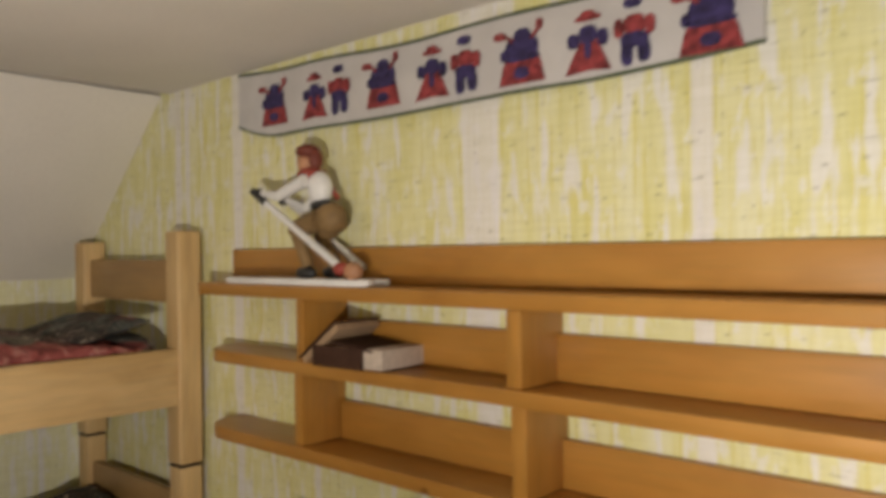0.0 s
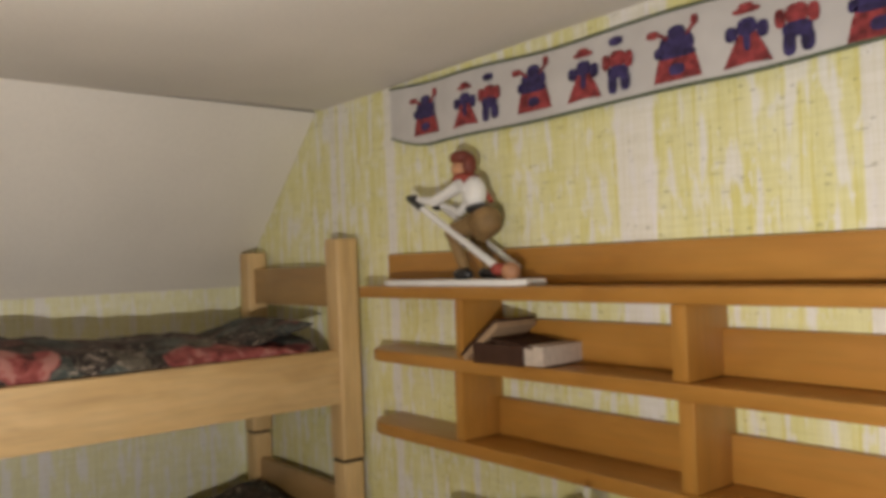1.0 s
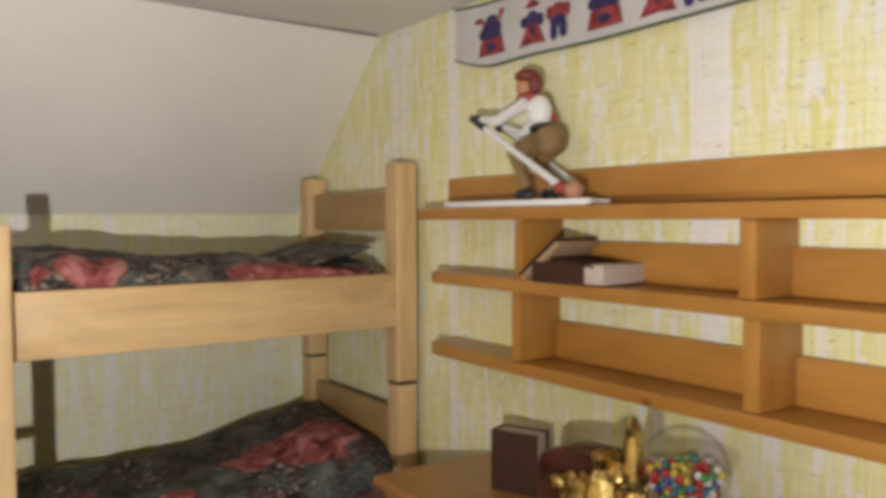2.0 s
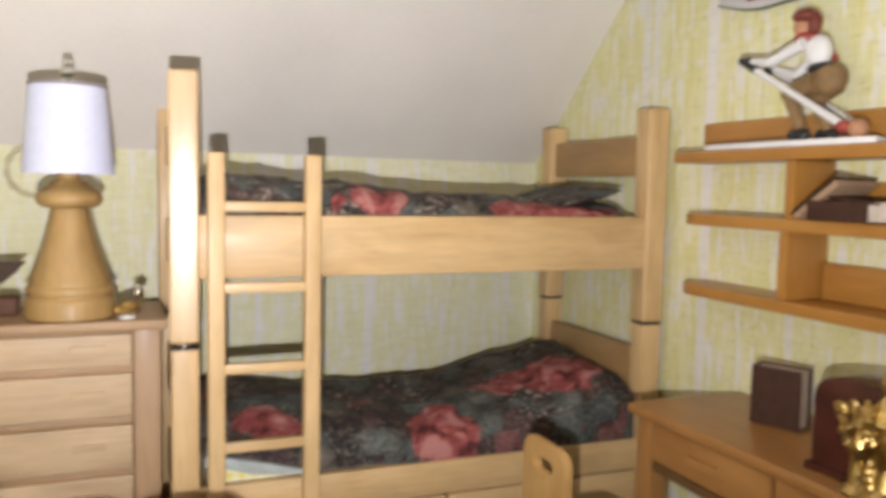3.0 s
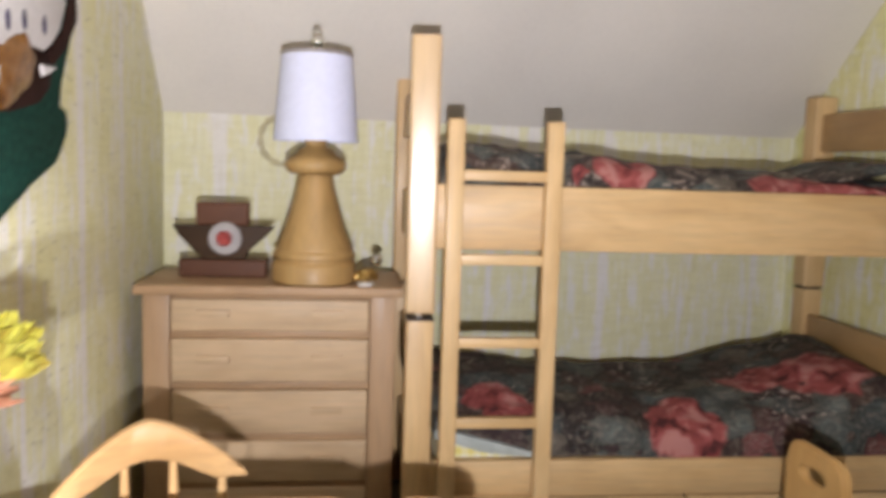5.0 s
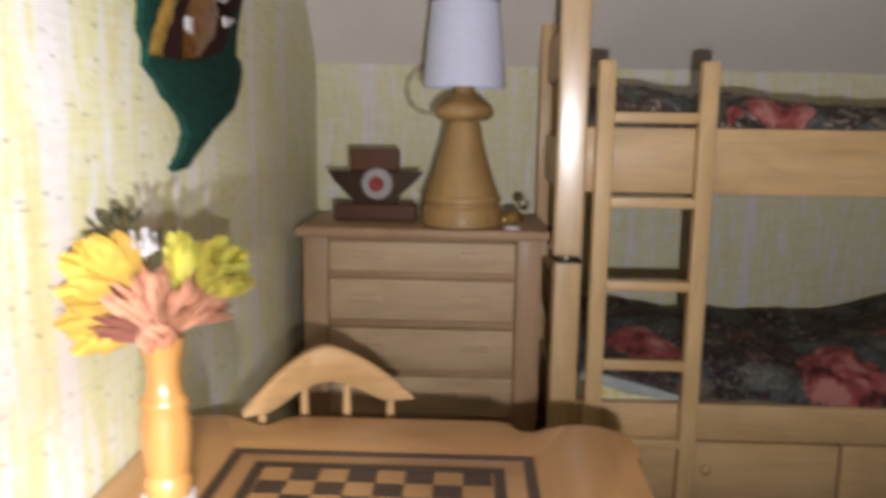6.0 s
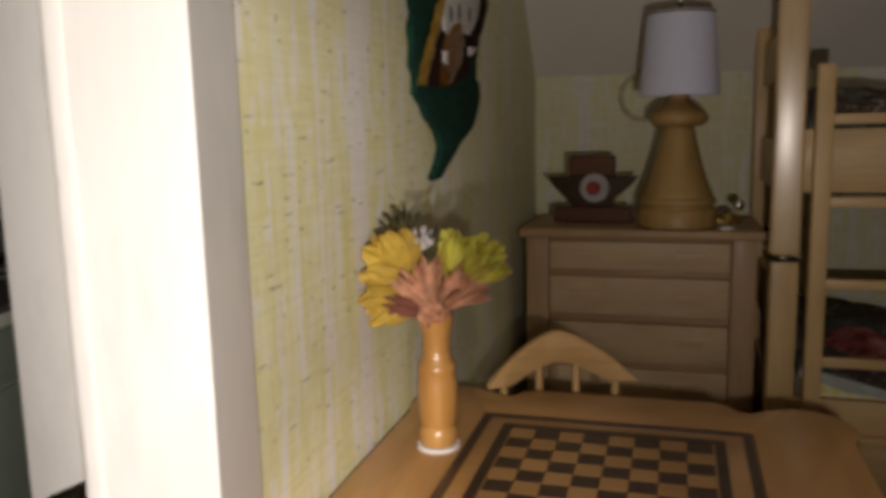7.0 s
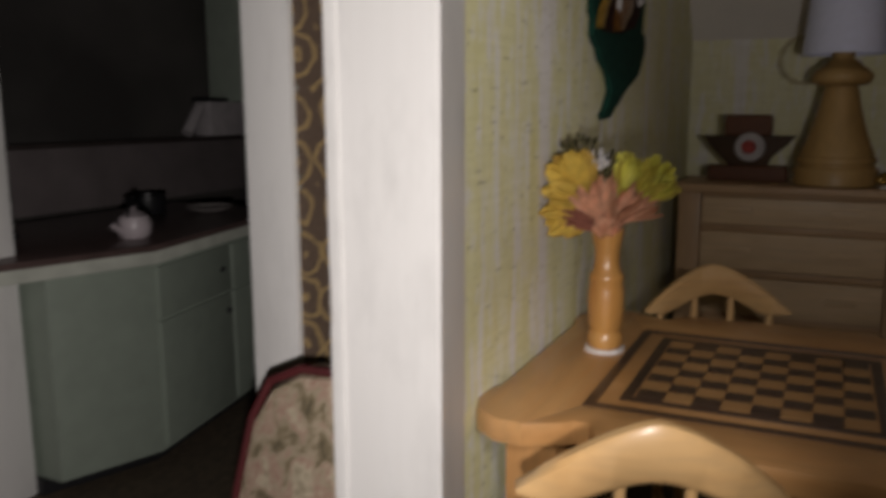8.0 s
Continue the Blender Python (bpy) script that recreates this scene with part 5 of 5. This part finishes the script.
def vase():
    v = thing("flower_vase", (-0.972, -0.400, 0.75), "turned cherry wood vase on the games table", "vase")
    part("paper_disc", lathe([(0.050, 0.0), (0.050, 0.009)], 28), LINEN, v, "white felt disc")
    part("body", lathe([(0.041, 0.0095), (0.044, 0.016), (0.045, 0.042), (0.0375, 0.054), (0.0415, 0.064), (0.046, 0.11), (0.046, 0.160), (0.0415, 0.182), (0.045, 0.190), (0.043, 0.200), (0.035, 0.212), (0.0315, 0.235), (0.032, 0.265), (0.038, 0.295), (0.041, 0.310), (0.039, 0.318), (0.026, 0.318), (0.024, 0.25)], 32), VASEW, v)
    rng = random.Random(11)
    mouth = Vector((0, 0, 0.312))
    def petal(root, tip, width, bulge, ruffle, blunt=1.0, n=7, m=6):
        """One thin petal from root to tip, widest past its middle, cupped and with a ruffled rim."""
        bm = bmesh.new()
        root, tip = Vector(root), Vector(tip)
        way = tip - root
        face = Vector((1.0, 0.25, 0.25))
        side = way.cross(face).normalized()
        up = side.cross(way).normalized()
        seed = rng.uniform(0, 50)
        rows = []
        for i in range(n + 1):
            s = i / n
            w = width * (0.16 + 0.84 * math.sin(math.pi * min(1.0, 0.06 + s * 0.60)) ** 1.3) * (1 - (0.32 * blunt + 0.5 * (1 - blunt)) * max(0.0, (s - 0.72) / 0.28) ** 2)
            row = []
            for j in range(m + 1):
                q = -1 + 2 * j / m
                fold = noise.noise(Vector((q * 2.2 + seed, s * 1.6, 0))) * ruffle * s
                nick = 1.0 + (0.07 * noise.noise(Vector((q * 5 + seed, 9, 1))) if i == n else 0.0) - 0.10 * q * q * s
                row.append(bm.verts.new(root + way * (s * nick) + side * w * q + up * (bulge * math.sin(math.pi * s * 0.85) - 0.35 * width * q * q * (1 - 0.6 * s) + fold)))
            rows.append(row)
        for a, b in zip(rows, rows[1:]):
            for k in range(m):
                bm.faces.new((a[k], a[k + 1], b[k + 1], b[k]))
        bmesh.ops.solidify(bm, geom=bm.faces[:], thickness=0.0016)
        return bm
    def flower(name, root, tips, width, material, label, bulge=0.012, ruffle=0.012, blunt=1.0):
        part(name, merged(*[petal(Vector(root) + Vector((rng.uniform(-1, 1), rng.uniform(-1, 1), rng.uniform(-1, 1))) * 0.006, tip, width * rng.uniform(0.85, 1.12), bulge * rng.uniform(0.5, 1.3), ruffle, blunt) for tip in tips]), material, v, label)
    def fan(root, middle, spread, length, count, tall=0.6):
        """Tips spread in an oval about a middle direction."""
        root, middle = Vector(root), Vector(middle).normalized()
        a = middle.cross(Vector((1, 0.1, 0.1))).normalized()
        b = middle.cross(a)
        for k in range(count):
            r, w = math.sqrt((k + 0.5) / count), 2.4 * k + rng.uniform(-0.3, 0.3)
            d = (middle + (a * math.cos(w) * r + b * math.sin(w) * r * tall) * spread).normalized()
            yield root + d * length * rng.uniform(0.86, 1.1)
    for p in ((-0.01, -0.07, 0.40), (0.0, -0.05, 0.43), (-0.045, 0.085, 0.415), (-0.025, 0.035, 0.43), (-0.01, -0.03, 0.47), (-0.02, -0.055, 0.49)):
        part("stem", rod(mouth - Vector((0, 0, 0.05)), Vector(p), 0.004, 6), OLIVE, v, "dry dark stem")
    # the deep yellow silk flower that leans to the wall
    yel = lambda *q: [(0.01 + 0.05 * rng.random() + 0.05 * k, y, z) for k, (y, z) in enumerate(q) for k in (k % 2,)]
    flower("yellow_flower", (-0.01, -0.050, 0.40), yel((-0.060, 0.520), (-0.095, 0.515), (-0.125, 0.500), (-0.145, 0.475), (-0.148, 0.445), (-0.151, 0.415), (-0.115, 0.480), (-0.135, 0.430)), 0.030, YELLOW, "deep yellow silk flower", 0.016, 0.020, 0.7)
    flower("yellow_flower", (0.0, -0.040, 0.385), yel((-0.151, 0.390), (-0.153, 0.355), (-0.150, 0.322), (-0.135, 0.300), (-0.105, 0.290), (-0.145, 0.365), (-0.120, 0.335), (-0.135, 0.400)), 0.027, YELLOW, "deep yellow silk flower", 0.012, 0.020, 0.6)
    flower("lemon_flower", (-0.015, 0.028, 0.395), list(fan((-0.015, 0.028, 0.395), (0.05, 0.14, 1.0), 0.34, 0.108, 11)), 0.015, LEMON, "lemon yellow silk tulip", 0.010, 0.020)
    flower("lemon_flower", (-0.022, 0.060, 0.390), list(fan((-0.022, 0.060, 0.390), (0.15, 0.70, 0.66), 0.70, 0.118, 24)), 0.014, LEMON, "lemon yellow silk flower", 0.012, 0.022)
    flower("pink_flower", mouth, list(fan(mouth, (0.30, -0.34, 0.85), 0.60, 0.145, 10)), 0.011, BLUSH, "faded pink dried flower", 0.010, 0.008)
    flower("pink_flower", mouth, list(fan(mouth, (0.25, 0.32, 0.85), 0.85, 0.138, 17)), 0.0075, BLUSH, "faded pink dried flower", 0.010, 0.008)
    flower("pink_flower", (-0.01, 0.03, 0.335), list(fan((-0.01, 0.03, 0.335), (0.1, 0.72, 0.62), 0.70, 0.112, 13)), 0.0065, BLUSH, "faded pink dried flower", 0.006, 0.006, 0.4)
    flower("pink_flower", mouth + Vector((0.01, 0, 0.0)), list(fan(mouth, (0.85, 0.1, 0.45), 0.85, 0.062, 9)), 0.019, BLUSH, "faded pink dried flower", 0.012, 0.006)
    flower("plum_flower", mouth, list(fan(mouth, (0.30, -0.75, 0.42), 0.50, 0.130, 16)), 0.007, PLUM, "dark plum dried flower", 0.008, 0.006, 0.3)
    def sprig(name, root, middle, spread, length, count, material, label):
        root = Vector(root)
        part(name, merged(*[m_ for tip in fan(root, middle, spread, length, count, 1.0) for m_ in (rod(root, tip, 0.0022, 5, 0.0014), petal(root.lerp(tip, 0.7), tip + Vector((0, 0, 0.010)), 0.0045, 0.003, 0.006, 0.3, 4, 3))]), material, v, label)
    sprig("dark_sprig", (-0.03, -0.075, 0.475), (-0.1, -0.25, 1.0), 0.9, 0.075, 14, OLIVE, "dark dried sprig")
    sprig("dark_sprig", (-0.03, -0.02, 0.440), (-0.2, 0.25, 0.8), 1.0, 0.070, 12, OLIVE, "dark dried sprig")
    sprig("white_sprig", (-0.005, -0.035, 0.462), (0.3, 0.35, 0.8), 0.8, 0.046, 9, LINEN, "white dried sprig")


vase()


# ---- landing: armchair; far kitchen ----
def armchair():
    a = thing("armchair", (-0.42, -0.925, 0), "faded tapestry armchair with dark red piping", "armchair")
    back = prism([(-0.26, 0.10), (-0.225, 0.45), (-0.165, 0.65), (-0.11, 0.74), (-0.03, 0.782), (0.06, 0.785), (0.12, 0.75), (0.15, 0.60), (0.15, 0.10)], -0.10, 0.03, "x", 0.04)
    smooth_noise(back, 0.008, 12)
    part("backrest", back, tapestry("faded_tapestry"), a)
    pts = [Vector((0.012, y, z)) for y, z in ((-0.262, 0.12), (-0.230, 0.45), (-0.170, 0.655), (-0.115, 0.748), (-0.03, 0.788), (0.06, 0.791), (0.125, 0.755))]
    part("piping", merged(*[rod(p, q, 0.011, 8) for p, q in zip(pts, pts[1:])]), plain("dark_red_piping", (0.09, 0.012, 0.014), 0.7), a, "dark red piping")
    for x in (-0.07, 0.0):
        for y in (-0.12, 0.11):
            part("foot", lathe([(0.018, 0.0), (0.026, 0.06), (0.022, 0.125)], 14, (x, y)), WALNUT, a)


armchair()


def kitchen():
    c = thing("kitchen_counter", (-1.18, -2.17, 0), "mint green kitchen corner counter with a brown worktop", "counter")
    plan = [(0.0, 0.0), (-1.10, -0.22), (-1.10, -0.95), (0.36, -0.95), (0.36, -0.13)]
    part("carcass", prism(plan, 0.055, 0.80, "z", 0.008), MINT, c)
    part("plinth", prism([(-0.02, -0.06), (-1.09, -0.27), (-1.09, -0.94), (0.38, -0.94), (0.38, -0.21)], 0.0, 0.0545, "z", 0), DARKV, c, "black recessed plinth")
    part("edge_band", prism([(0.0, 0.02), (-1.12, -0.205), (-1.12, -0.96), (0.66, -0.96), (0.66, -0.20)], 0.801, 0.850, "z", 0.004), plain("cream_band", (0.55, 0.57, 0.50), 0.5), c, "cream edge band")
    part("worktop", prism([(0.0, 0.035), (-1.13, -0.19), (-1.13, -0.97), (0.68, -0.97), (0.68, -0.185)], 0.851, 0.878, "z", 0.008), SLATE, c, "brown worktop")
    turn = Matrix.Rotation(radians(11.3), 4, "Z")
    for a, b in ((-0.56, -0.015), (-1.10, -0.58)):
        front = blk(a, b, 0.001, 0.016, 0.585, 0.785, 0.006)
        front.transform(turn)
        d = part("drawer", front, MINT, c)
        k = ball((b - 0.46, 0.024, 0.69), 0.012)
        k.transform(turn)
        part("knob", k, DARKV, d)
        front = blk(a, b, 0.001, 0.016, 0.075, 0.572, 0.006)
        front.transform(turn)
        d = part("door", front, MINT, c)
        k = ball((b - 0.50, 0.024, 0.50), 0.013)
        k.transform(turn)
        part("knob", k, DARKV, d)
    k = thing("kettle", (-1.27, -2.34, 0.8785), "round pale enamel kettle with a dark bail on the worktop", "kettle", rz=25)
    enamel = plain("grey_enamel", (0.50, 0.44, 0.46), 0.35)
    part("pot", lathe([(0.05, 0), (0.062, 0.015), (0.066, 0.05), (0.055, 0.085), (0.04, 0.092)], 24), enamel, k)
    # lid colour is dimmed for the weak light in the kitchen
    part("lid", lathe([(0.041, 0.0925), (0.035, 0.100), (0.014, 0.106), (0.009, 0.112), (0.013, 0.120), (0.001, 0.124)], 20), plain("shaded_lid", (0.30, 0.26, 0.27), 0.4), k, "grey lid, dimmed in its colour")
    part("spout", rod((0.045, -0.02, 0.025), (0.105, -0.04, 0.060), 0.018, 10, 0.011), enamel, k)
    arc = [Vector((-0.060 * math.cos(math.pi * i / 8), 0, 0.085 + 0.060 * math.sin(math.pi * i / 8))) for i in range(9)]
    part("handle", merged(*[rod(p_, q_, 0.006, 6) for p_, q_ in zip(arc, arc[1:])]), DARKV, k, "black bail handle")
    p = thing("saucepan", (-1.86, -2.86, 0.8785), "black saucepan on the worktop", "saucepan")
    part("pan", lathe([(0.075, 0), (0.08, 0.01), (0.08, 0.09), (0.074, 0.09), (0.072, 0.015)], 24), DARKV, p)
    part("handle", rod((0.07, 0, 0.07), (0.19, 0.05, 0.085), 0.010), DARKV, p)
    d = thing("dish", (-2.02, -2.62, 0.8785), "pale shallow dish on the worktop, dimmed in its colour", "dish")
    # china darkened in its colour, as little light gets here
    part("bowl", lathe([(0.05, 0.0), (0.09, 0.012), (0.115, 0.03), (0.11, 0.032), (0.085, 0.016), (0.04, 0.006)], 28), plain("shaded_china", (0.30, 0.27, 0.26), 0.35), d)
    tp = thing("tap", (-0.93, -2.62, 0.8785), "dark metal tap on the worktop", "tap")
    part("spout", merged(rod((0, 0, 0), (0, 0, 0.09), 0.016), rod((0, 0, 0.09), (0.05, 0.06, 0.07), 0.012), rod((-0.04, 0, 0.03), (0.04, 0, 0.03), 0.01)), DARKV, tp)
    s = thing("splashback", (-1.9, -3.296, 0.88), "splashback behind the worktop, its grey-pink darkened for shade", "splashback")
    # pale tile darkened to grey-pink: the kitchen's shade is in the colour
    DULL = plain("shaded_grey_pink", (0.17, 0.145, 0.145), 0.6, vary=0.15, scale=5)
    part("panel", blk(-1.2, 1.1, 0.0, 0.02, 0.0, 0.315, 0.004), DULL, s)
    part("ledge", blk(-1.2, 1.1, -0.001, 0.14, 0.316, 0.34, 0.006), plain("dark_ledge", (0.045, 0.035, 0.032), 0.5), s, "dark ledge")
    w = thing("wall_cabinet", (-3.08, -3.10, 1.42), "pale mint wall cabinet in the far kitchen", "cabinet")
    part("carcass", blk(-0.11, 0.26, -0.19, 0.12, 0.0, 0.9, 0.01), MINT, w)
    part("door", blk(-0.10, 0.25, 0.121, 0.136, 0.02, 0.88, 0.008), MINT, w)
    b = thing("bread_box", (-2.80, -3.215, 1.2205), "white bread box on the dark ledge, dimmed in its colour", "box")
    # white toned down to carry the shade at the back wall
    dull = plain("shaded_white", (0.40, 0.37, 0.38), 0.5)
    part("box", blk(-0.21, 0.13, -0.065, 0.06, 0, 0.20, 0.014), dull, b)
    part("lid", blk(-0.22, 0.14, -0.072, 0.066, 0.201, 0.222, 0.010), DARKV, b, "dark lid")
    r_ = thing("paper_roll", (-2.58, -3.20, 1.2205), "pale paper roll leaning on the bread box", "paper roll")
    roll = rod((0.06, 0, 0.03), (-0.05, 0, 0.175), 0.034, 18)
    low = min(v.co.z for v in roll.verts)
    roll.transform(Matrix.Translation((0, 0, -low)))
    part("roll", roll, dull, r_)


kitchen()
